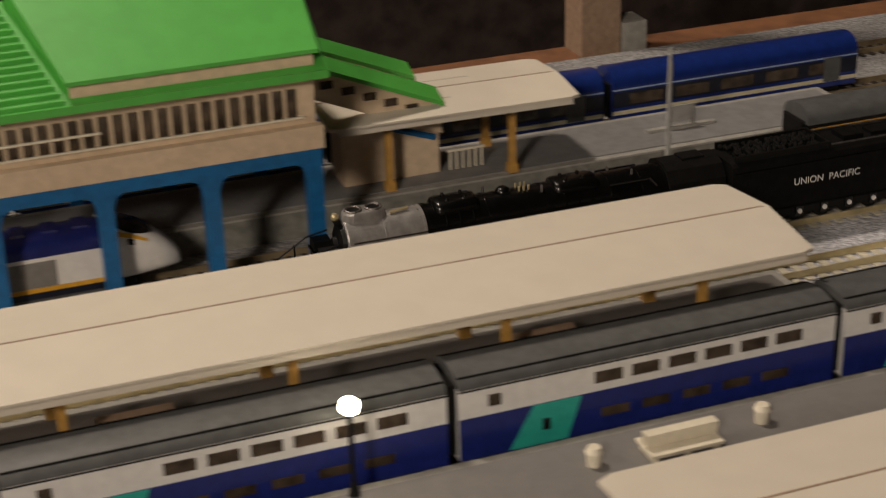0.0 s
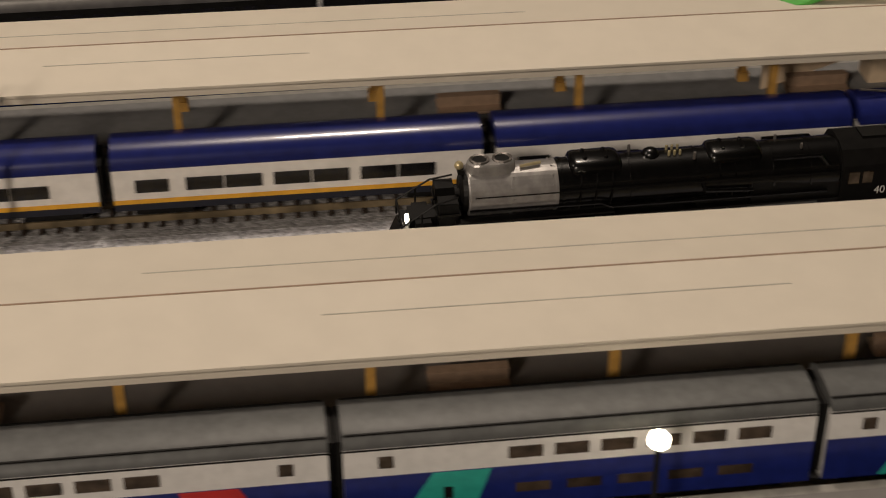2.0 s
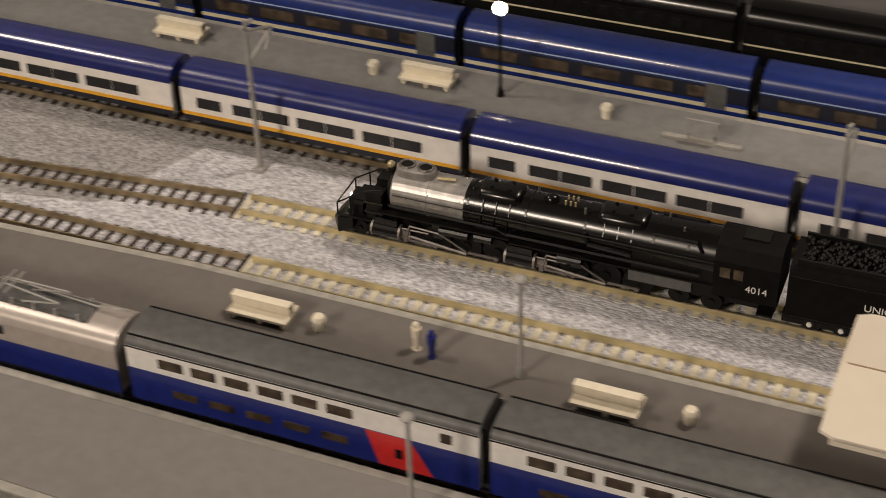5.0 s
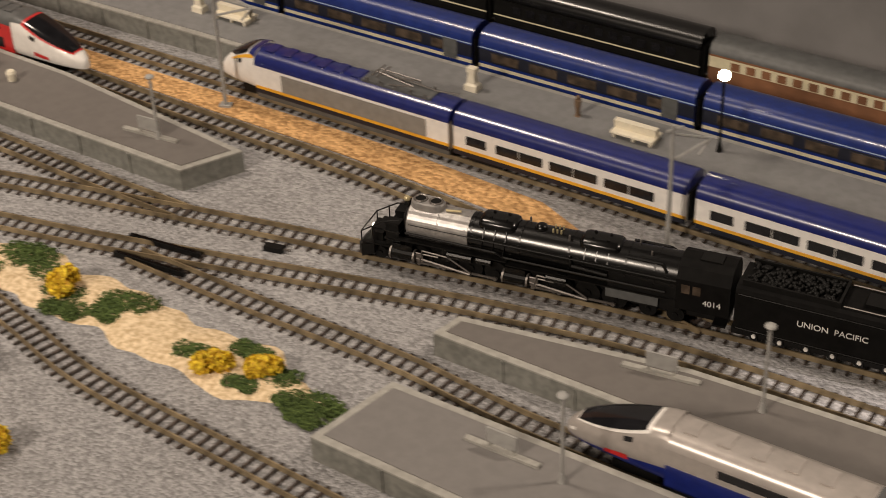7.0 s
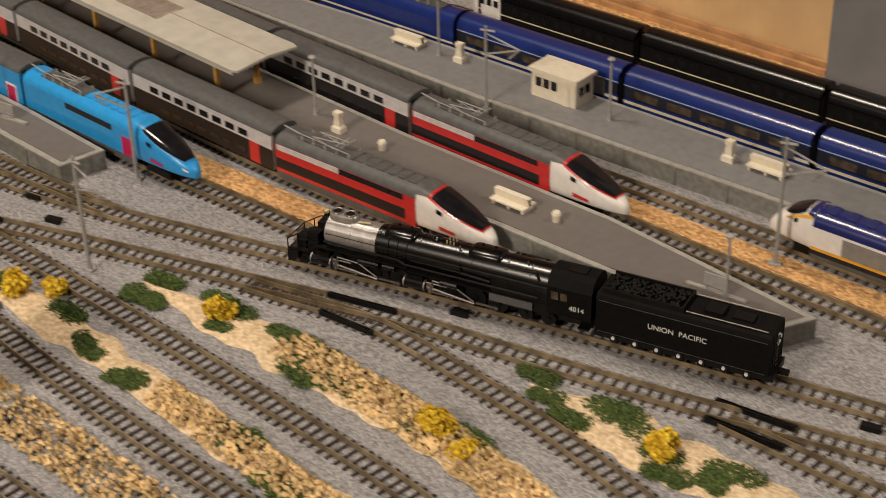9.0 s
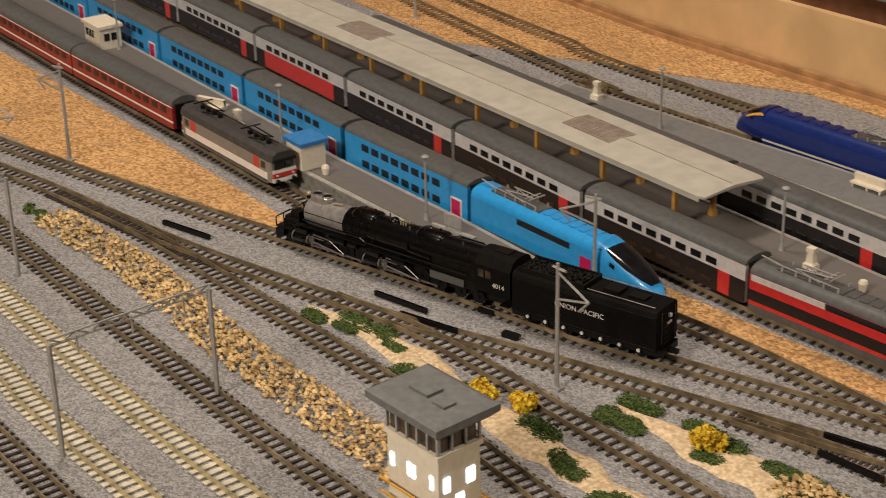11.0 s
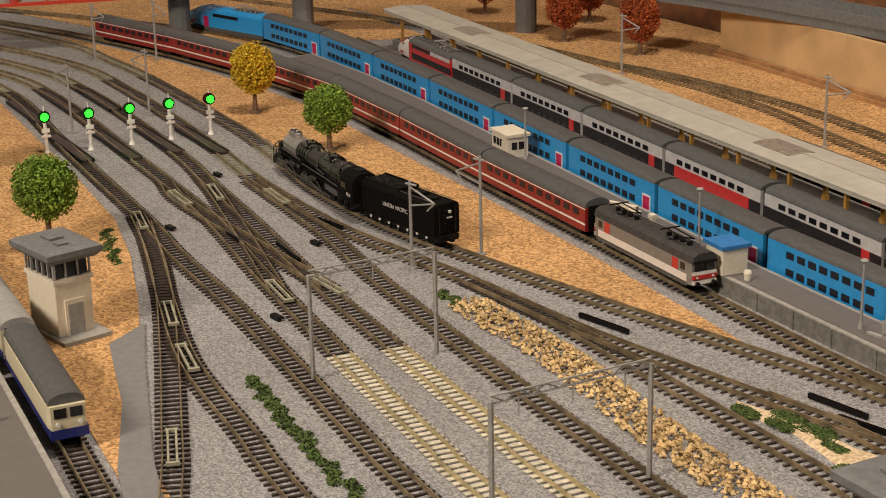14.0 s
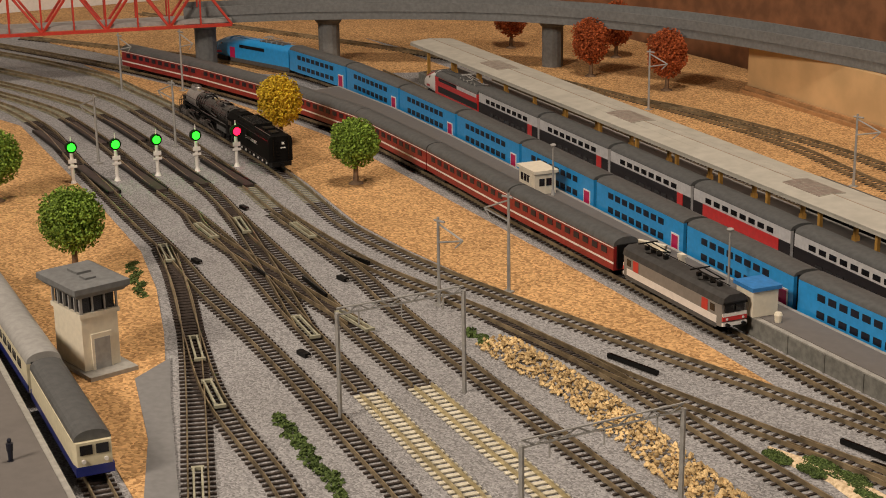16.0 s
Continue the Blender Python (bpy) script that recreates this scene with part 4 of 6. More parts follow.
boxes("bell_bracket", BLACKM, bb, (0.0200, 0.0218, -0.0018, 0.0018, CZ + 0.0066, CZ + 0.0080))
bm = bmesh.new()
ball(bm, (0.0205, 0, CZ + 0.0088), 0.0014)
part("bell", bm, BRASS, bb, smooth=True)
for x0, x1 in ((0.0515, 0.0665), (0.0915, 0.1075)):
    bm = bmesh.new()
    hump(bm, x0, x1, 0.0056, CZ + 0.0052, 0.0043)
    part("sand_dome", bm, BLACK, bb, smooth=True)
    for k in range(4):
        bm = bmesh.new()
        x = x0 + 0.0045 + 0.006 * (k // 2)
        y = -0.0022 + 0.0044 * (k % 2)
        tube(bm, (x, y, CZ + 0.0090), (x, y, CZ + 0.0100), 0.0008, 8, 0.0005)
        part("filler_cap", bm, BLACK, bb)
    for s in (-1, 1):
        for dx in (0.003, 0.0075, 0.012):
            bar("sand_pipe", BLACK, bb, [(x0 + dx, s * 0.0056, CZ + 0.0062), (x0 + dx, s * 0.0079, CZ + 0.0025), (x0 + dx - 0.001, s * 0.0086, CZ - 0.004)], 0.00028, n=5)
bm = bmesh.new()
ball(bm, (0.0755, 0, CZ + 0.0078), 0.0027, 14, 0.8)
part("steam_dome", bm, BLACK, bb, smooth=True)
for k in range(3):
    for y in (-0.0016, 0.0016):
        bm = bmesh.new()
        tube(bm, (0.0805 + 0.0016 * k, y, CZ + 0.0072), (0.0805 + 0.0016 * k, y, CZ + 0.0094), 0.0004, 6)
        part("safety_valve", bm, BRASS, bb, "brass safety valve")
for x, y in ((0.070, 0.0035), (0.0875, -0.0035), (0.113, 0.003), (0.119, -0.003)):
    bm = bmesh.new()
    tube(bm, (x, y, CZ + 0.006), (x, y, CZ + 0.0094), 0.0006, 6, 0.0004)
    part("valve", bm, STEEL, bb)
for s in (-1, 1):
    bar("handrail", BLACK, bb, [(0.024, s * 0.0086, CZ + 0.0022), (0.130, s * 0.0093, CZ + 0.0022)], 0.00022, "thin boiler handrail", 5)
    bar("air_pipe", BLACK, bb, [(0.0225, s * 0.0082, CZ - 0.0025), (0.060, s * 0.0088, CZ - 0.0025), (0.063, s * 0.0088, CZ - 0.0040), (0.126, s * 0.0092, CZ - 0.0040)], 0.00055)
    bar("feed_pipe", BLACK, bb, [(0.110, s * 0.0060, CZ + 0.0066), (0.124, s * 0.0060, CZ + 0.0066), (0.126, s * 0.0078, CZ + 0.0040)], 0.00065)
    bar("injector_pipe", BLACK, bb, [(0.089, s * 0.0079, CZ + 0.0030), (0.090, s * 0.0090, CZ - 0.001), (0.104, s * 0.0092, CZ - 0.0018)], 0.0006)
    boxes("running_board", BLACKM, bb, (0.0185, 0.064, min(s * 0.0068, s * 0.0092), max(s * 0.0068, s * 0.0092), 0.0200, 0.0206))
    boxes("running_board", BLACKM, bb, (0.064, 0.131, min(s * 0.0068, s * 0.0094), max(s * 0.0068, s * 0.0094), 0.0188, 0.0194))
    for x0, x1, z0, z1 in ((0.040, 0.050, 0.0158, 0.0196), (0.052, 0.058, 0.0162, 0.0198), (0.080, 0.088, 0.0150, 0.0186)):
        bm = bmesh.new()
        tube(bm, (x0, s * 0.0078, (z0 + z1) / 2), (x1, s * 0.0078, (z0 + z1) / 2), (z1 - z0) / 2, 12)
        part("air_tank", bm, BLACK, bb, smooth=False)
    boxes("firebox_panel", GREYTOP, bb, (0.1035, 0.1235, min(s * 0.0082, s * 0.0094), max(s * 0.0082, s * 0.0094), 0.0148, 0.0188), label="dull grey firebox side panel")
bm = bmesh.new()
loft(bm, [[(x, s * yy, z) for s, yy, z in ((-1, 0.0094, 0.0160), (-1, 0.0094, 0.0300), (-1, 0.0066, 0.0342), (-1, 0.003, 0.0357), (1, 0.003, 0.0357), (1, 0.0066, 0.0342), (1, 0.0094, 0.0300), (1, 0.0094, 0.0160))] for x in (0.1300, 0.1500)])
part("cab", bm, CABM, bb)
boxes("roof_hatch", BLACKM, bb, (0.137, 0.145, -0.0030, 0.0030, 0.0355, 0.0364))
boxes("cab_step", BLACKM, bb, (0.144, 0.149, -0.0092, 0.0092, 0.0110, 0.0118))
boxes("firebox", BLACKM, bb, (0.104, 0.131, -0.0084, 0.0084, 0.0140, 0.0262))
for x0, x1 in ((0.1320, 0.1352), (0.1362, 0.1392)):
    both("cab_window", AMBERWIN, bb, 0.0094, [(x0, x1, 0.0240, 0.0278)], proud=0.0003)
boxes("frame", BLACKM, bb, (0.006, 0.149, -0.0036, 0.0036, 0.0095, 0.0200))
bm = bmesh.new()
loft(bm, [[(x, -w, z0), (x, w, z0), (x, w, z1), (x, -w, z1)] for x, w, z0, z1 in ((0.0, 0.0030, 0.0080, 0.0105), (0.0035, 0.0085, 0.0078, 0.0140), (0.009, 0.0085, 0.0105, 0.0150))])
part("pilot", bm, BLACKM, bb)
for k in range(7):
    y = -0.0072 + 0.0024 * k
    bar("pilot_slat", BLACK, bb, [(0.0030 - 0.0026 * (1 - abs(y) / 0.0075), y * 0.7, 0.0084), (0.0042, y, 0.0146)], 0.00035, n=5)
boxes("pilot_deck", BLACKM, bb, (0.004, 0.020, -0.0085, 0.0085, 0.0150, 0.0156))
for s in (-1, 1):
    bar("deck_rail", BLACKM, bb, [(0.0035, s * 0.0078, 0.0150), (0.0035, s * 0.0078, 0.0200), (0.0130, s * 0.0072, 0.0265), (0.0195, s * 0.0066, 0.0280)], 0.0003)
    bar("deck_stay", BLACKM, bb, [(0.0090, s * 0.0078, 0.0154), (0.0090, s * 0.0078, 0.0240)], 0.0003)
bar("front_rail", BLACKM, bb, [(0.0035, -0.0078, 0.0200), (0.0035, 0.0078, 0.0200)], 0.0003)
for y in (-0.0076, 0.0022):
    boxes("air_pump", BLACKM, bb, (0.0140, 0.0195, y, y + 0.0054, 0.0160, 0.0262))
    for dz in (0.0185, 0.0225):
        boxes("pump_flange", BLACK, bb, (0.0134, 0.0201, y - 0.0005, y + 0.0059, dz, dz + 0.0007))
boxes("radiator", BLACKM, bb, (0.0075, 0.0120, -0.0060, 0.0060, 0.0156, 0.0196))
bm = bmesh.new()
tube(bm, (0.0052, 0, 0.0178), (0.0075, 0, 0.0178), 0.0015, 10)
part("headlight", bm, GLOWW, bb, "small lit headlight")
for x in (0.0165, 0.0630):
    for s in (-1, 1):
        bm = bmesh.new()
        tube(bm, (x, s * 0.0078, 0.0130), (x + 0.0095, s * 0.0078, 0.0130), 0.0027, 14)
        box(bm, x + 0.0008, x + 0.0087, min(s * 0.0062, s * 0.0090), max(s * 0.0062, s * 0.0090), 0.0140, 0.0180)
        cyl = part("cylinder", bm, BLACK, bb)
        for dx in (-0.0005, 0.0092):
            bm = bmesh.new()
            tube(bm, (x + dx, s * 0.0078, 0.0130), (x + dx + 0.0008, s * 0.0078, 0.0130), 0.0029, 14)
            part("cylinder_cover", bm, STEEL, cyl, "worn steel cylinder cover")
for x in (0.0105, 0.0155):
    wheel_at(bb, x, 0.0029, "leading_wheel")
DRIVERS = (0.0275, 0.0380, 0.0485, 0.0590, 0.0745, 0.0850, 0.0955, 0.1060)
for x in DRIVERS:
    wheel_at(bb, x, 0.0050)
for x in (0.119, 0.1295):
    wheel_at(bb, x, 0.0034, "trailing_wheel")
for x0 in (0.0275, 0.0745):
    for s in (-1, 1):
        y = s * 0.0074
        bm = bmesh.new()
        box(bm, x0 - 0.0008, x0 + 0.0325, y - 0.0002, y + 0.0002, 0.0094, 0.0104)
        part("side_rod", bm, STEEL, bb, "bright steel side rod")
        for k in range(4):
            bm = bmesh.new()
            tube(bm, (x0 + 0.0105 * k, y - s * 0.0002, 0.0099), (x0 + 0.0105 * k, y + s * 0.0006, 0.0099), 0.0009, 8)
            part("crank_pin", bm, STEEL, bb)
        bar("main_rod", STEEL, bb, [(x0 - 0.003, s * 0.0084, 0.0130), (x0 + 0.0215, s * 0.0084, 0.0099)], 0.00055, "bright steel main rod")
        boxes("crosshead", STEEL, bb, (x0 - 0.0020, x0 + 0.0022, min(s * 0.0078, s * 0.0088), max(s * 0.0078, s * 0.0088), 0.0112, 0.0146))
        bar("crosshead_guide", STEEL, bb, [(x0 - 0.003, s * 0.0083, 0.0150), (x0 + 0.0085, s * 0.0083, 0.0150)], 0.00035)
        bar("valve_link", STEEL, bb, [(x0 + 0.0008, s * 0.0088, 0.0115), (x0 + 0.002, s * 0.0088, 0.0170), (x0 + 0.0125, s * 0.0088, 0.0164), (x0 + 0.0215, s * 0.0088, 0.0112)], 0.00035)
        boxes("valve_hanger", BLACK, bb, (x0 + 0.0100, x0 + 0.0135, min(s * 0.0066, s * 0.0084), max(s * 0.0066, s * 0.0084), 0.0140, 0.0196))
for s in (-1, 1):
    text("4014", 0.0036, bb, 0.1435, s * 0.0097, 0.0200, "number", s > 0)
STRETCH = 1.055
for ob in bb.children_recursive:
    if ob.type == "MESH":
        for v in ob.data.vertices:
            v.co.x *= STRETCH
    else:
        ob.location.x *= STRETCH
te = thing("tender", "black steam tender with pale lettering on its flanks", "tender")
TL = 0.0810
bm = bmesh.new()
loft(bm, [[(x, s * yy, z) for s, yy, z in ((-1, 0.0096, 0.0135), (-1, 0.0096, 0.0305), (-1, 0.0090, 0.0322), (-1, 0.0078, 0.0332), (1, 0.0078, 0.0332), (1, 0.0090, 0.0322), (1, 0.0096, 0.0305), (1, 0.0096, 0.0135))] for x in (0.001, TL - 0.002)])
part("tank", bm, CABM, te)
boxes("coal_board", BLACKM, te, (0.003, 0.040, -0.0078, -0.0070, 0.0330, 0.0356))
boxes("coal_board", BLACKM, te, (0.003, 0.040, 0.0070, 0.0078, 0.0330, 0.0356))
boxes("coal_board", BLACKM, te, (0.039, 0.040, -0.0070, 0.0070, 0.0330, 0.0356))
bm = bmesh.new()
lump = random.Random(3)
for _ in range(260):
    x, y = lump.uniform(0.004, 0.0385), lump.uniform(-0.0066, 0.0066)
    ball(bm, (x, y, 0.0336 + 0.0012 * (1 - (y / 0.007) ** 2) + lump.uniform(0, 0.0005)), lump.uniform(0.0006, 0.0011), 5)
tagged(part("coal", bm, BLACKM, te, "heap of black coal"), kind="stuff")
boxes("hatch", BLACKM, te, (0.048, 0.056, -0.004, 0.004, 0.0332, 0.0350))
boxes("hatch", BLACKM, te, (0.060, 0.069, -0.003, 0.003, 0.0332, 0.0344))
boxes("frame", BLACKM, te, (0.000, TL, -0.0078, 0.0078, 0.0100, 0.0135))
for s in (-1, 1):
    bar("deck_rail", STEEL, te, [(0.041, s * 0.0072, 0.0342), (TL - 0.004, s * 0.0072, 0.0342)], 0.00025, n=5)
    bar("grab_rail", BLACK, te, [(TL - 0.0012, s * 0.006, 0.0150), (TL - 0.0012, s * 0.006, 0.0320)], 0.0003, n=5)
    bar("tank_seam", BLACK, te, [(0.002, s * 0.0096, 0.0300), (TL - 0.003, s * 0.0096, 0.0300)], 0.00022, n=5)
    bar("tank_seam", BLACK, te, [(0.002, s * 0.0096, 0.0142), (TL - 0.003, s * 0.0096, 0.0142)], 0.00022, n=5)
for k in range(6):
    bar("ladder_rung", BLACK, te, [(TL - 0.0010, -0.0042, 0.0160 + 0.0026 * k), (TL - 0.0010, -0.0010, 0.0160 + 0.0026 * k)], 0.0003, n=5)
boxes("rear_lamp", LETTER, te, (TL - 0.0020, TL - 0.0008, 0.0012, 0.0028, 0.0270, 0.0286))
boxes("rear_plate", LETTER, te, (TL - 0.0020, TL - 0.0014, 0.0000, 0.0040, 0.0238, 0.0246))
boxes("coupler", BLACKM, te, (TL, TL + 0.0045, -0.0012, 0.0012, 0.0105, 0.0125))
for k in range(7):
    x = 0.009 + 0.0101 * k
    wheel_at(te, x, 0.0033, "tender_wheel")
    for s in (-1, 1):
        boxes("axle_box", BLACK, te, (x - 0.0015, x + 0.0015, min(s * 0.0072, s * 0.0082), max(s * 0.0072, s * 0.0082), 0.0092, 0.0130))
        bm = bmesh.new()
        tube(bm, (x, s * 0.0080, 0.0112), (x, s * 0.0088, 0.0112), 0.0009, 8)
        part("axle_cap", bm, LETTER, te, "bright axle cap")
for s in (-1, 1):
    text("UNION  PACIFIC", 0.0036, te, 0.0385, s * 0.0099, 0.0222, "lettering", s > 0)


# ---- canopies and station buildings ----
def canopy(label, a, b, w, z, rise, material, posts, skylights=(), group="platform canopies", postmat=None, seams=3):
    """Shallow roof from a to b on posts."""
    a, b = Vector(a), Vector(b)
    L = (b - a).length
    ob = thing("platform_canopy", label, "canopy", group, between(a, b))
    bm = bmesh.new()
    ring = [(-w, z), (-w, z + 0.0012), (0, z + 0.0012 + rise), (w, z + 0.0012), (w, z), (0, z + rise - 0.0005)]
    loft(bm, [[(x, yy * s, zz) for yy, zz in ring] for x, s in ((-L / 2, 0.93), (-L / 2 + 0.004, 1), (L / 2 - 0.004, 1), (L / 2, 0.93))])
    part("roof_slab", bm, material, ob)
    boxes("roof_seam", GREYROOF, ob, (-L * 0.20, L * 0.16, w * 0.42, w * 0.42 + 0.0003, z + rise * 0.5 + 0.0006, z + rise * 0.6 + 0.0013), (-L * 0.14, L * 0.02, -w * 0.42, -w * 0.42 + 0.0003, z + rise * 0.5 + 0.0006, z + rise * 0.6 + 0.0013))
    for k in range(1, seams):
        x = -L / 2 + L * k / seams
        boxes("roof_joint", WALLG, ob, (x - 0.0002, x + 0.0002, -w, w, z + 0.0004, z + 0.0009))
    boxes("ridge_line", BROWNW, ob, (-L / 2 + 0.002, L / 2 - 0.002, -0.00025, 0.00025, z + rise + 0.0002, z + rise + 0.00135))
    for s in (-1, 1):
        boxes("gutter", material, ob, (-L / 2 + 0.003, L / 2 - 0.003, min(s * w, s * (w - 0.001)), max(s * w, s * (w - 0.001)), z - 0.0018, z + 0.0004))
    for k in range(posts):
        x = -L / 2 + L * (k + 0.5) / posts
        for s in (-1, 1):
            boxes("post", postmat or TIMBER, ob, (x - 0.0012, x + 0.0012, s * w * 0.62 - 0.0012, s * w * 0.62 + 0.0012, 0.0146, z + rise * 0.4), (x - 0.0018, x + 0.0018, s * w * 0.62 - 0.0018, s * w * 0.62 + 0.0018, 0.0146, 0.0180))
        boxes("beam", postmat or TIMBER, ob, (x - 0.0008, x + 0.0008, -w * 0.9, w * 0.9, z - 0.0022, z + 0.0003))
    pane = SKYL2 if material is GREYROOF else CLEAR
    for x0, x1, y0, y1 in skylights:
        def top(y, lift):
            return z + 0.0012 + rise * (1 - abs(y) / w) + lift
        ys = sorted({y0, y1, 0.0} if y0 * y1 < 0 else {y0, y1})
        for ya, yb in zip(ys, ys[1:]):
            bm = bmesh.new()
            loft(bm, [[(x, ya, top(ya, 0.0003)), (x, yb, top(yb, 0.0003)), (x, yb, top(yb, -0.0004)), (x, ya, top(ya, -0.0004))] for x in (x0, x1)])
            part("skylight", bm, pane, ob, "translucent roof light panel")
            for k in range(17):
                bm = bmesh.new()
                x = x0 + (x1 - x0) * k / 16
                r = 0.00022 if k % 4 == 0 else 0.00010
                loft(bm, [[(x - r, y, top(y, 0.0002)), (x + r, y, top(y, 0.0002)), (x + r, y, top(y, 0.0003 + r)), (x - r, y, top(y, 0.0003 + r))] for y in (ya, yb)])
                part("glazing_bar", bm, CLEAR if pane is CLEAR else GREYROOF, ob)
    return ob


canopy("cream platform canopy on ochre posts", (-0.443, -0.105), (0.295, -0.110), 0.0275, 0.0440, 0.0030, CREAM, 12, [(-0.277, -0.231, -0.016, 0.004)])
canopy("cream canopy behind the white express train", (-0.440, 0.036), (0.074, 0.031), 0.0260, 0.0440, 0.0030, CREAM, 8, [(-0.167, -0.121, -0.010, 0.008)])
canopy("small cream canopy beside the footbridge", (0.196, 0.040), (0.291, 0.037), 0.0235, 0.0430, 0.0020, CREAM, 2, seams=1)
canopy("long grey platform canopy over the island platform", (-2.335, 0.016), (-1.366, -0.060), 0.0225, 0.0420, 0.0018, GREYROOF, 17, [(0.36 - 0.236 * k, 0.40 - 0.236 * k, -0.010, 0.010) for k in range(4)], seams=4)
canopy("cream canopy over the outer platform", (0.185, -0.2475), (0.60, -0.2475), 0.026, 0.0440, 0.0030, CREAM, 6)

tw = thing("canopy_tower", "grey-roofed glazed cabin standing on the cream canopy", "cabin")
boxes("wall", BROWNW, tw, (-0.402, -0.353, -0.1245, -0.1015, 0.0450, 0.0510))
boxes("sill", BEIGE, tw, (-0.4035, -0.3515, -0.1262, -0.1000, 0.0510, 0.0536), label="beige sill band")
boxes("glazing", AMBERWIN, tw, (-0.4010, -0.3540, -0.1240, -0.1022, 0.0536, 0.0625))
for k in range(9):
    x = -0.4020 + 0.0490 * k / 8
    boxes("mullion", GREYROOF, tw, (x - 0.0009, x + 0.0009, -0.1252, -0.1239, 0.0536, 0.0625))
for k in range(4):
    y = -0.1235 + 0.0205 * k / 3
    boxes("mullion", GREYROOF, tw, (-0.3542, -0.3530, y - 0.0008, y + 0.0008, 0.0536, 0.0625))
boxes("handrail", IVORY, tw, (-0.402, -0.353, -0.1259, -0.1254, 0.0568, 0.0573))
boxes("eave", GREYROOF, tw, (-0.4070, -0.3480, -0.1300, -0.0970, 0.0625, 0.0642))
bm = bmesh.new()
loft(bm, [[(-0.3775 + sx * (0.0285 - e), -0.1135 + sy * (0.0158 - e), z) for sx, sy in ((-1, -1), (1, -1), (1, 1), (-1, 1))] for e, z in ((0, 0.0642), (0.0006, 0.0652), (0.0022, 0.0656))])
part("roof", bm, TOWERTOP, tw, "pale grey flat roof")
for x in (-0.402, -0.353):
    boxes("roof_kerb", GREYROOF, tw, (x - 0.0008, x + 0.0008, -0.1285, -0.0985, 0.0650, 0.0662))
boxes("roof_kerb", GREYROOF, tw, (-0.4028, -0.3522, -0.1000, -0.0985, 0.0650, 0.0660))
for x, y in ((-0.392, -0.114), (-0.3645, -0.114), (-0.378, -0.1205)):
    boxes("roof_panel", TOWERTOP, tw, (x - 0.0052, x + 0.0052, y, y + 0.009, 0.0655, 0.0661))
    boxes("roof_vent", BLACKM, tw, (x - 0.0042, x + 0.0042, y - 0.0014, y + 0.0006, 0.0655, 0.0664), label="dark roof vent slot")
wr = thing("waiting_room", "beige waiting room with dark windows under the canopy", "building")
# beige walls coloured dark brown, so the canopy's shade is in the colour
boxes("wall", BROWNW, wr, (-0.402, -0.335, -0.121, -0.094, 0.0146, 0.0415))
both_y = [(-0.396, -0.387), (-0.371, -0.362)]
for x0, x1 in both_y:
    boxes("window", GLASS, wr, (x0, x1, -0.1214, -0.1205, 0.0270, 0.0340))
boxes("door", GLASS, wr, (-0.381, -0.377, -0.1214, -0.1205, 0.0150, 0.0330))


def gable(bm, x0, x1, y0, y1, z0, z1, t=0.0015):
    yc = (y0 + y1) / 2
    loft(bm, [[(x, y0, z0), (x, yc, z1), (x, y1, z0), (x, y1, z0 - t), (x, yc, z1 - t), (x, y0, z0 - t)] for x in (x0, x1)])


def slab(bm, x0, x1, y0, z0, u0, u1, y1, z1, t=0.0014):
    """Sloping roof sheet from a front edge up to a back edge."""
    loft(bm, [[(a, y, z), (b, y, z), (b, y, z - t), (a, y, z - t)] for a, b, y, z in ((x0, x1, y0, z0), (u0, u1, y1, z1))])


st = thing("station_building", "beige footbridge station with a bright green roof on blue legs", "building")
boxes("wall", BEIGE, st, (0.074, 0.183, -0.0115, 0.070, 0.0515, 0.0765))
for x in (0.076, 0.1115, 0.146, 0.181):
    boxes("leg", BLUEP, st, (x - 0.0026, x + 0.0026, -0.0145, -0.0095, 0.0030, 0.0500))
    boxes("leg", BLUEP, st, (x - 0.0026, x + 0.0026, 0.0640, 0.0690, 0.0030, 0.0500))
    for s in (-1, 1):
        if 0.07 < x + s * 0.008 < 0.187:
            bm = bmesh.new()
            loft(bm, [[(x + s * 0.0026, y, 0.0405), (x + s * 0.0026, y, 0.0465), (x + s * 0.0075, y, 0.0465), (x + s * 0.0040, y, 0.0448)] for y in (-0.0140, -0.0100)])
            part("bracket", bm, BLUEP, st)
boxes("girder", BLUEP, st, (0.0734, 0.1836, -0.0146, -0.0094, 0.0462, 0.0510))
boxes("fascia", BEIGE, st, (0.0725, 0.1845, -0.0152, -0.0115, 0.0511, 0.0590))
boxes("floor_edge", IVORY, st, (0.0705, 0.0739, -0.0150, 0.070, 0.0500, 0.0525), label="pale slanting edge of the footbridge floor")
for k in range(21):
    x = 0.0795 + 0.00470 * k
    boxes("window", AMBERWIN, st, (x, x + 0.0030, -0.0123, -0.0112, 0.0620, 0.0715))
boxes("window_rail", IVORY, st, (0.0790, 0.113, -0.0130, -0.0123, 0.0662, 0.0669))
boxes("window_sill", IVORY, st, (0.0780, 0.179, -0.0126, -0.0114, 0.0612, 0.0619))
bm = bmesh.new()
slab(bm, 0.0700, 0.1870, -0.0165, 0.0778, 0.0600, 0.1900, 0.0320, 0.1000)
slab(bm, 0.0700, 0.1870, 0.0800, 0.0778, 0.0600, 0.1900, 0.0320, 0.1000)
part("roof", bm, GREEN, st, "bright green pitched roof")
boxes("eave", GREEN, st, (0.0700, 0.1870, -0.0172, -0.0160, 0.0755, 0.0782), label="green eaves board")
bm = bmesh.new()
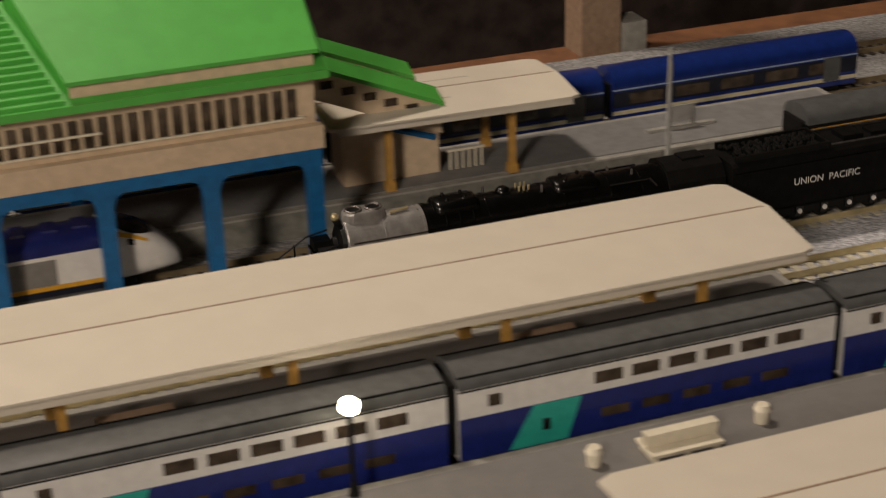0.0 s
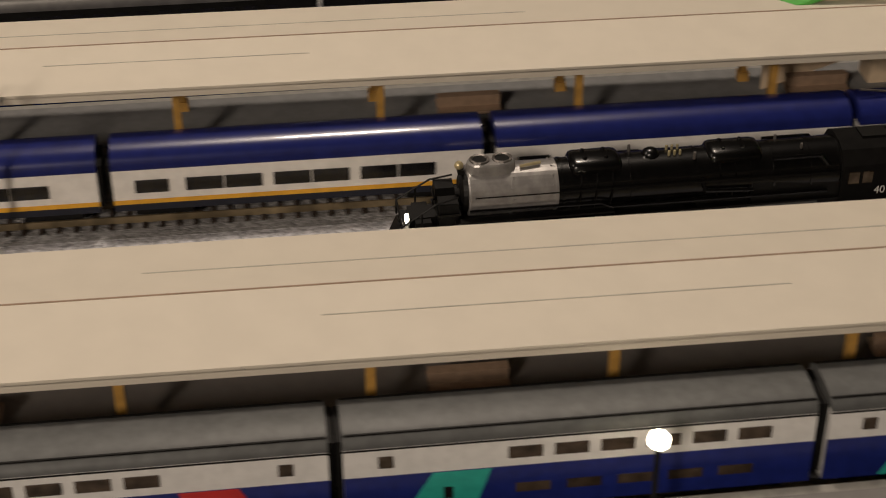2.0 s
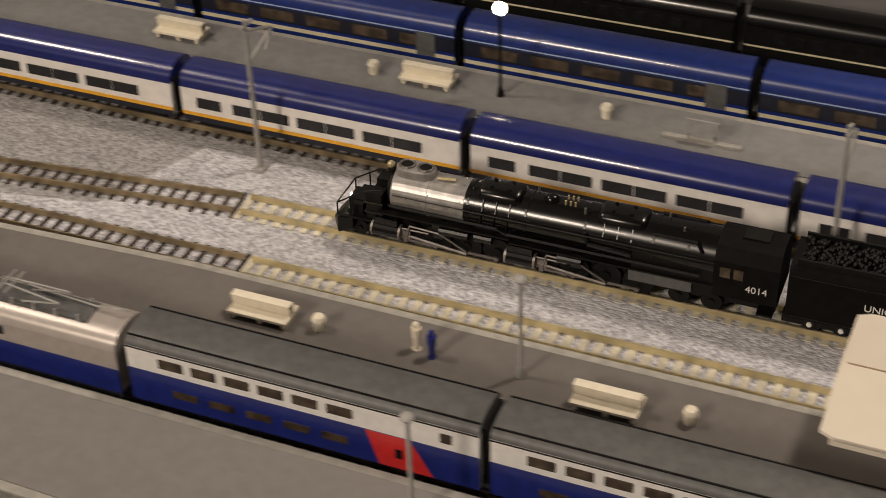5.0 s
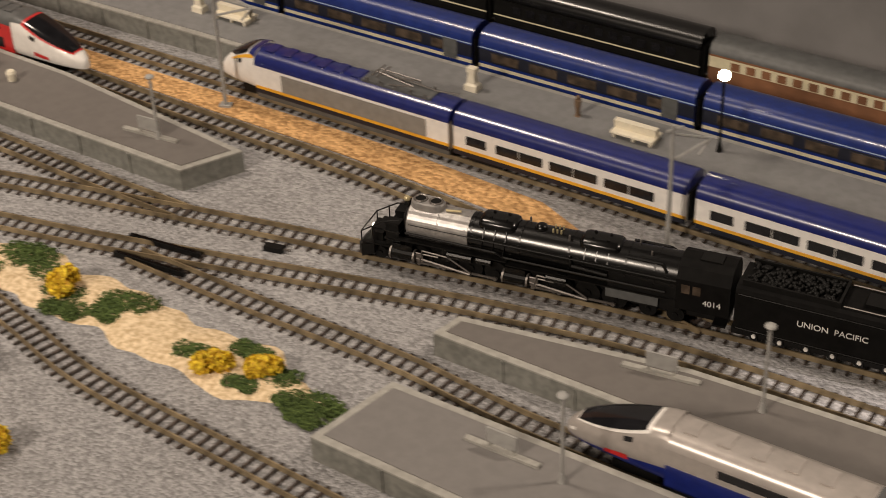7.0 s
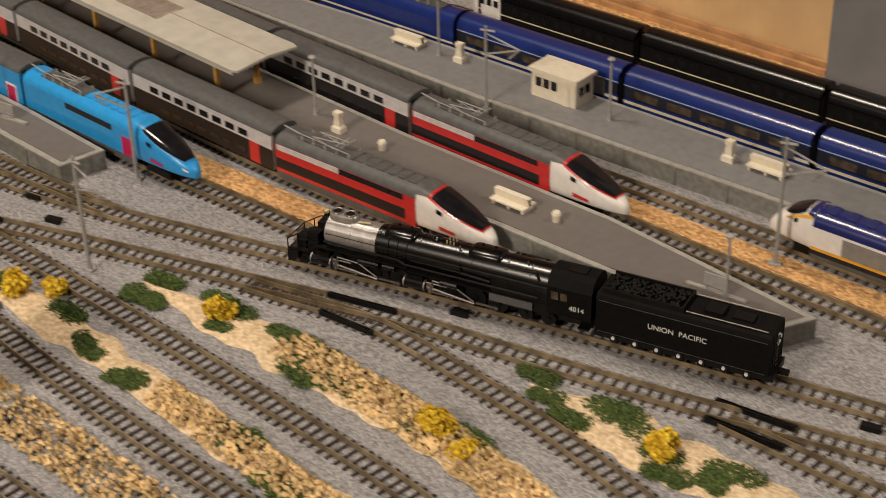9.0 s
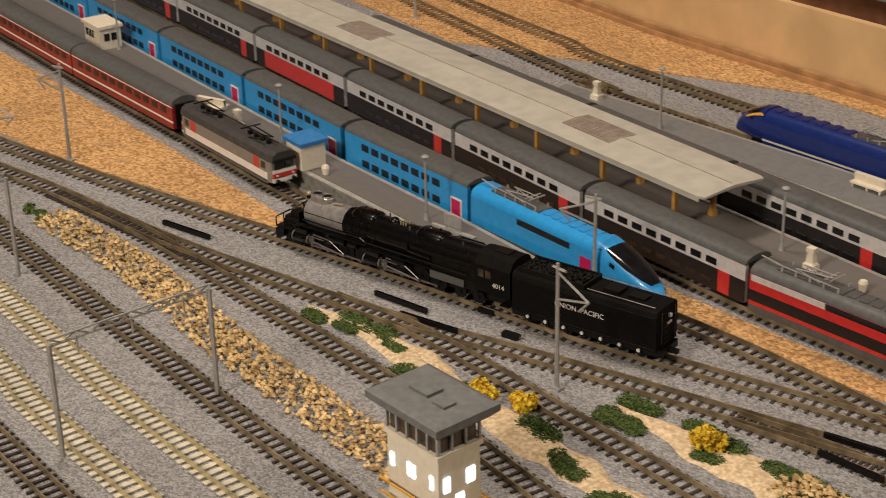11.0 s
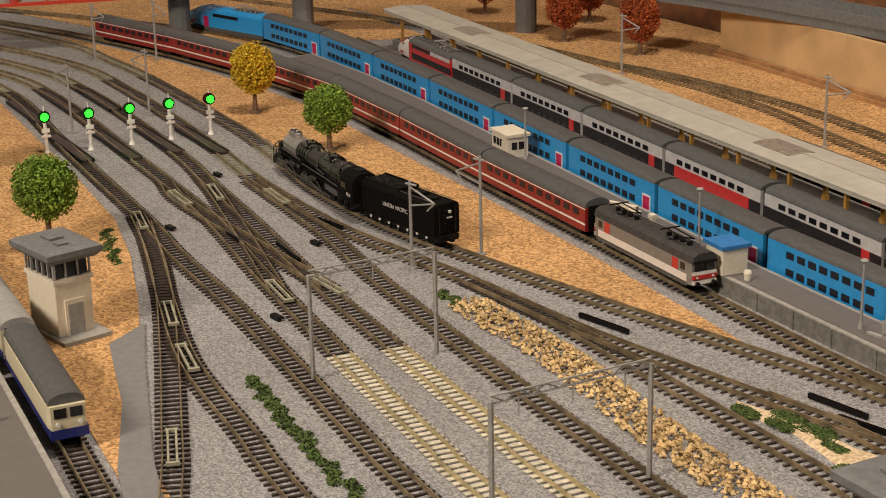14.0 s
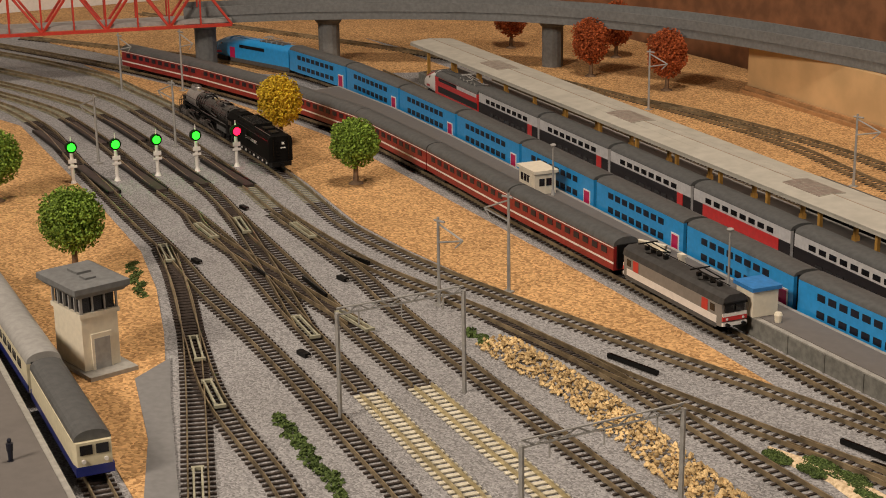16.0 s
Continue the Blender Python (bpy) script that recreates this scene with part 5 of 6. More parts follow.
slab(bm, 0.1040, 0.1845, -0.0150, 0.0850, 0.0900, 0.1870, 0.0340, 0.1130)
slab(bm, 0.1040, 0.1845, 0.0790, 0.0850, 0.0900, 0.1870, 0.0340, 0.1130)
part("raised_roof", bm, GREEN, st, "smooth raised green roof")
boxes("clerestory", BEIGE, st, (0.1050, 0.1830, -0.0132, -0.0120, 0.0770, 0.0838), label="beige band below the raised roof")
bm = bmesh.new()
loft(bm, [[(x, -0.0125, 0.0780), (x, -0.0125, 0.0842), (x - 0.0135, 0.0320, 0.1105), (x - 0.0135, 0.0320, 0.0990)] for x in (0.1062, 0.1075)])
part("cheek", bm, GREEN, st)
for k in range(15):
    f = (k + 0.5) / 15
    y, z = -0.0165 + 0.0485 * f, 0.0778 + 0.0222 * f
    boxes("roof_rib", GREEN, st, (0.0706 - 0.010 * f, 0.1035 - 0.0140 * f, y - 0.0006, y + 0.0006, z - 0.0004, z + 0.0011))
for x0, x1, z0, z1, rows in ((0.184, 0.240, 0.0700, 0.0465, (0.022, 0.053)), (0.0735, -0.018, 0.0770, 0.0450, (0.036,))):
    for y in rows:
        bm = bmesh.new()
        deep = 0.0130 if len(rows) == 2 else 0.0300
        loft(bm, [[(x, y + 0.003, z - deep), (x, y + 0.003, z), (x, y + 0.0045, z), (x, y + 0.0045, z - deep)] for x, z in ((x0, z0), (x1, z1))])
        part("stair_wall", bm, BEIGE, st)
        bm = bmesh.new()
        wide = 0.009 if len(rows) == 2 else 0.024
        loft(bm, [[(x, y, z), (x, y + wide, z + 0.003), (x, y + wide, z + 0.0014), (x, y, z - 0.0016)] for x, z in ((x0, z0), (x1, z1))])
        part("stair_roof", bm, GREEN, st, "green sloping stair roof")
        for k in range(6):
            g = 0.10 + 0.14 * k
            x, z = x0 + (x1 - x0) * g, z0 + (z1 - z0) * g - 0.0062
            boxes("stair_window", AMBERWIN, st, (x - 0.0024, x + 0.0024, y + 0.0025, y + 0.0033, z - 0.0014, z + 0.0014))
boxes("stair_base", BEIGE, st, (0.2050, 0.2420, 0.0340, 0.0500, 0.0146, 0.0410))
boxes("stair_base", BEIGE, st, (0.0205, 0.0735, 0.0400, 0.0500, 0.0146, 0.0410))
bar("stair_handrail", BLUEP, st, [(0.2030, 0.0335, 0.0385), (0.2130, 0.0335, 0.0385), (0.2400, 0.0335, 0.0290)], 0.0013, "blue sloping handrail")
for k in range(6):
    x = 0.2460 + 0.0025 * k
    boxes("picket", IVORY, st, (x, x + 0.0007, 0.0338, 0.0345, 0.0146, 0.0225))
boxes("picket_rail", IVORY, st, (0.2450, 0.2600, 0.0337, 0.0346, 0.0218, 0.0226))


# ---- small station things ----
def mast(x, y, h=0.066, rot=0.0, z=GZ):
    ob = thing("catenary_mast", "grey overhead-line mast with a lattice arm", "mast", "overhead-line masts", pose(x, y, z, 0, 0, rot))
    bm = bmesh.new()
    tube(bm, (0, 0, 0), (0, 0, h), 0.0011, 6, 0.0008)
    box(bm, -0.003, 0.003, -0.002, 0.002, 0, 0.0015)
    part("pole", bm, MAST, ob)
    bm = bmesh.new()
    tube(bm, (0, 0, h * 0.93), (0.019, 0, h * 0.80), 0.0006, 5)
    tube(bm, (0, 0, h * 0.72), (0.019, 0, h * 0.80), 0.0006, 5)
    tube(bm, (0.019, 0, h * 0.80), (0.013, 0, h * 0.70), 0.0005, 5)
    tube(bm, (-0.003, 0, h * 0.96), (0.005, 0, h * 0.96), 0.0007, 5)
    part("arm", bm, MAST, ob)
    return ob


for x, y, h, r in ((-0.272, -0.017, 0.062, 90), (-0.460, -0.018, 0.066, 90), (-0.673, -0.018, 0.064, 90), (-0.838, -0.016, 0.060, 60), (-1.075, -0.015, 0.068, 20), (-1.274, 0.014, 0.058, 20), (-1.328, -0.221, 0.062, 0), (-1.378, -0.148, 0.058, 200), (0.030, -0.014, 0.062, 90), (0.315, -0.008, 0.062, 60), (-1.727, -0.246, 0.062, 200), (-1.727, -0.293, 0.054, 20), (-2.412, -0.212, 0.060, 20), (-2.445, -0.262, 0.056, 20), (-2.194, -0.294, 0.056, 200), (-2.171, -0.366, 0.056, 200), (-2.110, 0.118, 0.055, 20), (-1.812, 0.094, 0.055, 20)):
    mast(x, y, h, r)


def gantry(x, y0, y1, h):
    ob = thing("gantry", "grey portal gantry spanning the yard tracks", "gantry", "gantries over the yard")
    for y in (y0, y1):
        bm = bmesh.new()
        tube(bm, (x, y, GZ), (x, y, h), 0.0012, 6)
        part("post", bm, MAST, ob)
    bm = bmesh.new()
    for z in (h - 0.001, h + 0.0022):
        tube(bm, (x, y0, z), (x, y1, z), 0.0005, 5)
    n = 12
    for k in range(n):
        a, b = y0 + (y1 - y0) * k / n, y0 + (y1 - y0) * (k + 1) / n
        tube(bm, (x, a, h - 0.001 if k % 2 else h + 0.0022), (x, b, h + 0.0022 if k % 2 else h - 0.001), 0.0004, 5)
    part("beam", bm, MAST, ob)
    bm = bmesh.new()
    for k in range(3):
        y = y0 + (y1 - y0) * (k + 0.5) / 3
        tube(bm, (x, y, h), (x, y, h - 0.008), 0.0004, 5)
    part("hanger", bm, MAST, ob)


gantry(-1.600, -0.414, -0.345, 0.058)
gantry(-1.425, -0.414, -0.337, 0.056)


def bench(x, y, r, z=0.0146, m=None, label="ivory double platform bench"):
    ob = thing("bench", label, "bench", "platform benches", pose(x, y, z, 0, 0, r))
    m = m or IVORY
    boxes("seat", m, ob, (-0.0105, 0.0105, -0.0052, 0.0052, 0.0022, 0.0031))
    bm = bmesh.new()
    loft(bm, [[(-0.0105, yy, zz), (0.0105, yy, zz)] for yy, zz in ((-0.0008, 0.003), (-0.0016, 0.0072), (0.0016, 0.0072), (0.0008, 0.003))], closed=False)
    part("backrest", bm, m, ob)
    for x0 in (-0.0095, 0.0, 0.0085):
        boxes("leg", m, ob, (x0, x0 + 0.0012, -0.0045, 0.0045, 0, 0.0023))


for x, y, r in ((-0.630, 0.044, 0), (-0.625, -0.107, 0), (-0.508, -0.110, 0), (-0.539, -0.183, 0), (-1.114, 0.043, 0), (-0.882, 0.040, 0), (-1.195, -0.063, 0), (-1.359, 0.047, 0), (-1.720, -0.148, 20), (0.232, -0.175, 0), (-0.74, 0.044, 0)):
    bench(x, y, r)
for x in (-0.27, -0.14, -0.02, 0.10, 0.22):
    bench(x, -0.111, 0, m=BROWNW, label="brown platform bench under the canopy")
for x in (-0.12, 0.0):
    bench(x, 0.036, 0, m=BROWNW, label="brown platform bench under the canopy")


def bin_(x, y):
    ob = thing("litter_bin", "small ivory litter bin on the platform", "bin", "platform bins", pose(x, y, 0.0146))
    bm = bmesh.new()
    tube(bm, (0, 0, 0), (0, 0, 0.004), 0.0019, 10, 0.0022)
    part("drum", bm, IVORY, ob)
    bm = bmesh.new()
    tube(bm, (0, 0, 0.004), (0, 0, 0.0055), 0.0025, 10, 0.0018)
    part("lid", bm, IVORY, ob)


for x, y in ((-0.605, -0.107), (-0.483, -0.108), (-0.653, 0.043), (-0.557, 0.043), (-1.169, -0.062), (-1.284, -0.060), (-1.581, -0.161), (0.208, -0.173), (0.259, -0.171), (-0.40, 0.030)):
    bin_(x, y)


def kiosk(x, y):
    ob = thing("ticket_machine", "ivory pillar with a stepped base on the platform", "machine", "platform pillars", pose(x, y, 0.0146))
    bm = bmesh.new()
    loft(bm, [[(sx * w, sy * w * 0.8, z) for sx, sy in ((-1, -1), (1, -1), (1, 1), (-1, 1))] for w, z in ((0.0034, 0), (0.0032, 0.003), (0.0022, 0.004), (0.0016, 0.0095))])
    part("pillar", bm, IVORY, ob)
    boxes("cap", IVORY, ob, (-0.0023, 0.0023, -0.0018, 0.0018, 0.0095, 0.0118))


for x, y in ((-0.969, 0.041), (-1.136, 0.041), (-1.316, -0.059), (-1.320, 0.047), (-1.566, 0.042), (-1.679, -0.155)):
    kiosk(x, y)


def sign(x, y, r=0):
    ob = thing("platform_sign", "grey platform sign board on a low base", "sign", "platform signs", pose(x, y, 0.0146, 0, 0, r))
    boxes("base", EDGE, ob, (-0.0150, 0.0150, -0.0012, 0.0012, 0, 0.0012))
    boxes("board", MAST, ob, (-0.0060, 0.0060, -0.0004, 0.0004, 0.0030, 0.0095))
    boxes("post", EDGE, ob, (-0.0055, -0.0045, -0.0004, 0.0004, 0.0012, 0.0035), (0.0045, 0.0055, -0.0004, 0.0004, 0.0012, 0.0035))


for x, y, r in ((-0.519, 0.038, 0), (-0.797, -0.104, 8), (-0.825, -0.170, 0), (-1.075, -0.068, 5), (-1.470, -0.160, 8), (0.345, 0.038, 0)):
    sign(x, y, r)


def lamp_post(x, y, h=0.040, lit=False, z=0.0146, r=0):
    ob = thing("platform_lamp", "slender platform lamp with a %s" % ("bright lit globe" if lit else "small pale head"), "lamp", "lit platform lamps" if lit else "unlit platform lamps", pose(x, y, z, 0, 0, r))
    bm = bmesh.new()
    tube(bm, (0, 0, 0), (0, 0, h), 0.0007, 6)
    tube(bm, (0, 0, 0), (0, 0, 0.004), 0.0016, 8, 0.0009)
    part("pole", bm, BLACKM if lit else MAST, ob)
    bm = bmesh.new()
    ball(bm, (0, 0, h + 0.002), 0.0026 if lit else 0.0022, sz=1.0 if lit else 0.5)
    part("globe" if lit else "lamp_head", bm, GLOWW if lit else MAST, ob, smooth=True)


for x, y, h, lit in ((0.146, -0.162, 0.024, True), (-0.104, -0.167, 0.024, True), (-0.359, -0.168, 0.024, True), (-0.845, 0.048, 0.036, True), (-0.600, 0.044, 0.036, True), (-0.537, -0.106, 0.036, False), (-0.757, -0.104, 0.036, False), (-0.545, -0.172, 0.036, False), (-0.80, -0.172, 0.036, False), (-1.070, -0.068, 0.030, False), (-1.340, -0.052, 0.032, False), (-1.502, 0.032, 0.036, False), (-1.335, 0.046, 0.034, False), (-1.21, 0.040, 0.034, False), (-1.492, -0.160, 0.034, False), (-1.64, -0.150, 0.034, False), (-1.870, -0.128, 0.034, False), (-1.63, -0.595, 0.034, False)):
    lamp_post(x, y, h, lit)


def hut(label, x, y, r, L, W, H, roofmat, z=0.0146):
    ob = thing("platform_hut", label, "hut", "platform huts", pose(x, y, z, 0, 0, r))
    boxes("wall", IVORY, ob, (-L / 2, L / 2, -W / 2, W / 2, 0, H))
    boxes("roof", roofmat, ob, (-L / 2 - 0.0015, L / 2 + 0.0015, -W / 2 - 0.0015, W / 2 + 0.0015, H, H + 0.0022))
    for k in range(3 if roofmat is IVORY else 0):
        boxes("window", GLASS, ob, (-L / 2 + 0.003 + 0.0052 * k, -L / 2 + 0.0068 + 0.0052 * k, -W / 2 - 0.0003, -W / 2 + 0.0004, H * 0.45, H * 0.8))
    for y in (-W * 0.3, W * 0.04) if roofmat is IVORY else ():
        boxes("end_window", GLASS, ob, (L / 2 - 0.0004, L / 2 + 0.0003, y, y + 0.0040, H * 0.4, H * 0.75))
    boxes("door", IVORY, ob, (L / 2 - 0.009, L / 2 - 0.0045, -W / 2 - 0.0006, -W / 2, 0, H * 0.75))


hut("ivory flat-roofed platform hut with dark windows", -1.247, 0.047, 0, 0.030, 0.016, 0.015, IVORY)
hut("ivory platform hut with dark windows", -1.888, -0.130, -5, 0.026, 0.016, 0.015, IVORY)
hut("ivory platform hut with a blue roof", -1.601, -0.160, -5, 0.017, 0.016, 0.0150, mat("blue_hut_roof", (0.04, 0.22, 0.55), 0.5))


def signal_box(label, x, y, r, lit):
    ob = thing("signal_box", label, "signal box", "signal boxes", pose(x, y, GZ, 0, 0, r))
    wall = IVORY
    boxes("base", EDGE, ob, (-0.020, 0.026, -0.013, 0.015, 0, 0.003))
    boxes("wall", wall, ob, (-0.0155, 0.0155, -0.0105, 0.0105, 0.003, 0.0340))
    boxes("sill", wall, ob, (-0.0165, 0.0165, -0.0115, 0.0115, 0.0320, 0.0345))
    boxes("glazing", AMBERWIN if lit else GLASS, ob, (-0.0145, 0.0145, -0.0095, 0.0095, 0.0345, 0.0440))
    for k in range(6):
        a = -0.0155 + 0.031 * k / 5
        boxes("mullion", MAST, ob, (a - 0.0005, a + 0.0005, -0.0108, -0.0095, 0.0345, 0.0445))
    for k in range(4):
        a = -0.0105 + 0.021 * k / 3
        boxes("mullion", MAST, ob, (0.0148, 0.0158, a - 0.0005, a + 0.0005, 0.0345, 0.0445))
    bm = bmesh.new()
    loft(bm, [[(sx * (0.0215 - e), sy * (0.0160 - e), z) for sx, sy in ((-1, -1), (1, -1), (1, 1), (-1, 1))] for e, z in ((0.003, 0.0440), (0, 0.0470), (0, 0.0500), (0.003, 0.0515))])
    part("roof", bm, VIA, ob, "flat grey roof")
    boxes("roof_hatch", VIA, ob, (-0.009, 0.002, -0.004, 0.004, 0.0514, 0.0528), (0.006, 0.013, -0.005, 0.001, 0.0514, 0.0526))
    if lit:
        for x0, x1 in ((-0.0135, -0.0115), (-0.003, -0.0012), (-0.0004, 0.0014), (0.0105, 0.0122)):
            boxes("window", GLOWB, ob, (x0, x1, -0.0109, -0.0104, 0.018, 0.024), label="lit window")
        for y0, y1 in ((-0.008, -0.005), (0.0035, 0.0075)):
            boxes("window", GLOWB, ob, (0.0152, 0.0159, y0, y1, 0.017, 0.0235), label="lit window")
        boxes("door", GLOWB, ob, (0.0152, 0.0159, -0.002, 0.002, 0.004, 0.014), label="lit doorway")
        boxes("railing", YELLOW, ob, (-0.016, 0.006, -0.0145, -0.0138, 0.012, 0.0128), (-0.016, 0.006, -0.0145, -0.0138, 0.006, 0.0066), (0.020, 0.0206, -0.010, 0.010, 0.010, 0.0106))
    else:
        boxes("door_frame", IVORY, ob, (0.0152, 0.0166, -0.0060, 0.0060, 0.003, 0.0225))
        boxes("door", MAST, ob, (0.0160, 0.0169, -0.0045, 0.0045, 0.003, 0.0200))


signal_box("beige signal box with bright lit windows and grey roof", -1.292, -0.322, 0, True)
signal_box("ivory signal box with grey flat roof", -1.735, -0.500, 12, False)
sheet("path_1", [(-1.40, -0.565), (-1.40, -0.548), (-1.556, -0.512), (-1.66, -0.480), (-1.72, -0.460), (-1.70, -0.486), (-1.62, -0.505), (-1.55, -0.530)], GZ + 0.0012, PLATL, "smooth grey concrete strip beside the track", "path")


# ---- signals ----
def signal(x, y, turning=False):
    ob = thing("signal", "white signal post with a %s" % ("lamp that turns from green to red" if turning else "glowing green lamp"), "signal", "row of yard signals", pose(x, y, GZ))
    bm = bmesh.new()
    tube(bm, (0, 0, 0), (0, 0, 0.024), 0.0014, 8)
    tube(bm, (0, 0, 0), (0, 0, 0.004), 0.0026, 10, 0.0010)
    part("post", bm, WHITE, ob)
    boxes("plate", WHITE, ob, (0.0006, 0.0016, -0.0034, 0.0034, 0.0128, 0.0146), (0.0006, 0.0016, -0.0030, 0.0030, 0.0165, 0.0195))
    bm = bmesh.new()
    tube(bm, (0, 0, 0.0290), (0, 0, 0.0370), 0.0008, 6, 0.0003)
    part("finial", bm, WHITE, ob)
    bm = bmesh.new()
    tube(bm, (-0.0016, 0, 0.0285), (0.0006, 0, 0.0285), 0.0046, 16)
    part("target", bm, BLACKM, ob, "round black target plate")
    lens = new("lamp_head")
    lens.parent = ob
    lens.matrix_basis = pose(0.0010, 0, 0.0285)
    bm = bmesh.new()
    tube(bm, (0.0004, 0, 0), (0.0018, 0, 0), 0.0031, 14, 0.0024)
    part("green_lens", bm, GLOWG, lens, "glowing green lens")
    if turning:
        bm = bmesh.new()
        tube(bm, (-0.0004, 0, 0), (-0.0018, 0, 0), 0.0031, 14, 0.0024)
        part("red_lens", bm, GLOWR, lens, "glowing red lens")
        bm = bmesh.new()
        tube(bm, (-0.0003, 0, 0), (0.0003, 0, 0), 0.0042, 16)
        part("divider", bm, BLACKM, lens)
        lens.matrix_basis = pose(0.0030, 0, 0.0285)
    return lens


for x, y in ((-2.118, -0.401), (-2.111, -0.369), (-2.110, -0.337), (-2.108, -0.306)):
    signal(x, y)
RED = signal(-2.107, -0.2735, True)
for (x, y) in ((-2.118, -0.3835), (-2.105, -0.3510), (-2.105, -0.3180), (-2.085, -0.2900), (-2.260, -0.3790), (-2.275, -0.3455), (-2.270, -0.3140)):
    ob = thing("track_sensor", "dark flat cover lying between the rails", "sensor", "covers between rails")
    boxes("cover", RAMP, ob, (x - 0.046, x + 0.046, y - 0.0038, y + 0.0038, 0.0040, 0.0058))
    boxes("edge", BLACKM, ob, (x - 0.047, x + 0.047, y - 0.0052, y - 0.0039, 0.0040, 0.0064))
    boxes("edge", BLACKM, ob, (x - 0.047, x + 0.047, y + 0.0039, y + 0.0052, 0.0040, 0.0064))
for x, y, r in ((-1.165, -0.140, 12), (-0.980, -0.100, 12), (-1.405, -0.194, 14), (-1.378, -0.203, 14), (-1.800, -0.322, 8), (-1.690, -0.395, 8), (-1.880, -0.388, 8), (-1.985, -0.315, 4)):
    ob = thing("point_motor", "small black point motor beside the rails", "point motor", "point motors", pose(x, y, GZ, 0, 0, r))
    boxes("case", BLACKM, ob, (-0.0045, 0.0045, -0.0018, 0.0018, 0, 0.0024))
    boxes("lever", STEEL, ob, (0.0050, 0.0075, -0.0004, 0.0004, 0.001, 0.0018))
for x, y, r, L in ((-1.205, -0.1625, 14, 0.036), (-1.200, -0.1785, 4, 0.031), (-1.021, -0.1225, 6, 0.036), (-1.018, -0.136, 5, 0.036), (-1.588, -0.2510, 12, 0.036), (-1.414, -0.224, 14, 0.034), (-1.440, -0.220, 10, 0.034), (-1.833, -0.2985, 12, 0.03), (-1.792, -0.344, -3, 0.04), (-1.848, -0.3615, 0, 0.06)):
    ob = thing("switch_strip", "long black plastic switch cover along the rail", "switch cover", "switch covers", pose(x, y, GZ, 0, 0, r))
    boxes("strip", BLACKM, ob, (-L / 2, L / 2, -0.0009, 0.0009, 0.0005, 0.0030))
    boxes("cap", BLACK, ob, (-L / 2 + 0.002, L / 2 - 0.002, -0.0005, 0.0005, 0.0030, 0.0033))


def guard_frame(x, y):
    """Pale frame of the switch, lying along the nearest track."""
    p, a = min((e for ln in TRACKS.values() for e in ln), key=lambda e: (e[0].x - x) ** 2 + (e[0].y - y) ** 2)
    ob = thing("guard_rail", "narrow pale metal guard rail lying between switch rails", "guard rail", "guard rails", pose(p.x, p.y, GZ + 0.0022, 0, 0, math.degrees(a)))
    boxes("side_bar", DIRTYTIE, ob, (-0.017, 0.017, -0.0024, -0.0014, 0, 0.0016))
    boxes("side_bar", DIRTYTIE, ob, (-0.017, 0.017, 0.0014, 0.0024, 0, 0.0016))
    boxes("end_bar", DIRTYTIE, ob, (-0.019, -0.017, -0.0030, 0.0030, 0, 0.0016))
    boxes("end_bar", DIRTYTIE, ob, (0.017, 0.019, -0.0030, 0.0030, 0, 0.0016))


for x, y in ((-1.904, -0.401), (-1.937, -0.363), (-1.936, -0.335), (-1.903, -0.304), (-1.724, -0.445), (-1.725, -0.379), (-1.719, -0.350), (-1.658, -0.463), (-1.556, -0.500)):
    guard_frame(x, y)


def figurine(x, y, r, m, z=0.0146):
    """Tiny plain standing figure."""
    bm = bmesh.new()
    tube(bm, (0, 0, 0), (0, 0, 0.0003), 0.0016, 8)
    tube(bm, (0, 0, 0.0003), (0, 0, 0.0050), 0.0010, 8, 0.0013)
    tube(bm, (0, 0, 0.0050), (0, 0, 0.0085), 0.0015, 8, 0.0017)
    ball(bm, (0, 0, 0.0098), 0.0011)
    ob = part("figurine", bm, m, None)
    ob.matrix_basis = pose(x, y, z, 0, 0, r)
    tagged(ob, "tiny plain painted figurine standing on the platform", "figurine", "platform figurines")


for x, y, m in ((-0.572, -0.105, IVORY), (-0.566, -0.107, TGVBLUE), (-0.914, 0.044, BARK), (-1.604, -0.573, NAVY), (0.075, -0.175, NAVY), (0.300, -0.172, NAVY)):
    figurine(x, y, 0, m)

# ---- trees, bushes, gravel ----
rng = random.Random(7)


def clump(bm, c, r, n, leaf, flat=1.0):
    """Many small leaf tufts filling a rounded, uneven crown."""
    for _ in range(n):
        d = Vector((rng.gauss(0, 1), rng.gauss(0, 1), rng.gauss(0, 1))).normalized()
        k = rng.uniform(0.62, 1.0) * (1 + 0.16 * noise.noise(d * 2.2 + Vector(c) * 40))
        p = Vector(c) + Vector((d.x * r * k, d.y * r * k, d.z * r * k * flat))
        s = leaf * rng.uniform(0.6, 1.3)
        u = Vector((rng.gauss(0, 1), rng.gauss(0, 1), rng.gauss(0, 1))).normalized()
        v = u.orthogonal().normalized()
        w = u.cross(v)
        q = [bm.verts.new(p + t * s) for t in (u, v, (w - u) * 0.7, -v)]
        for f in ((0, 1, 2), (0, 2, 3), (0, 3, 1), (1, 3, 2)):
            bm.faces.new([q[i] for i in f])


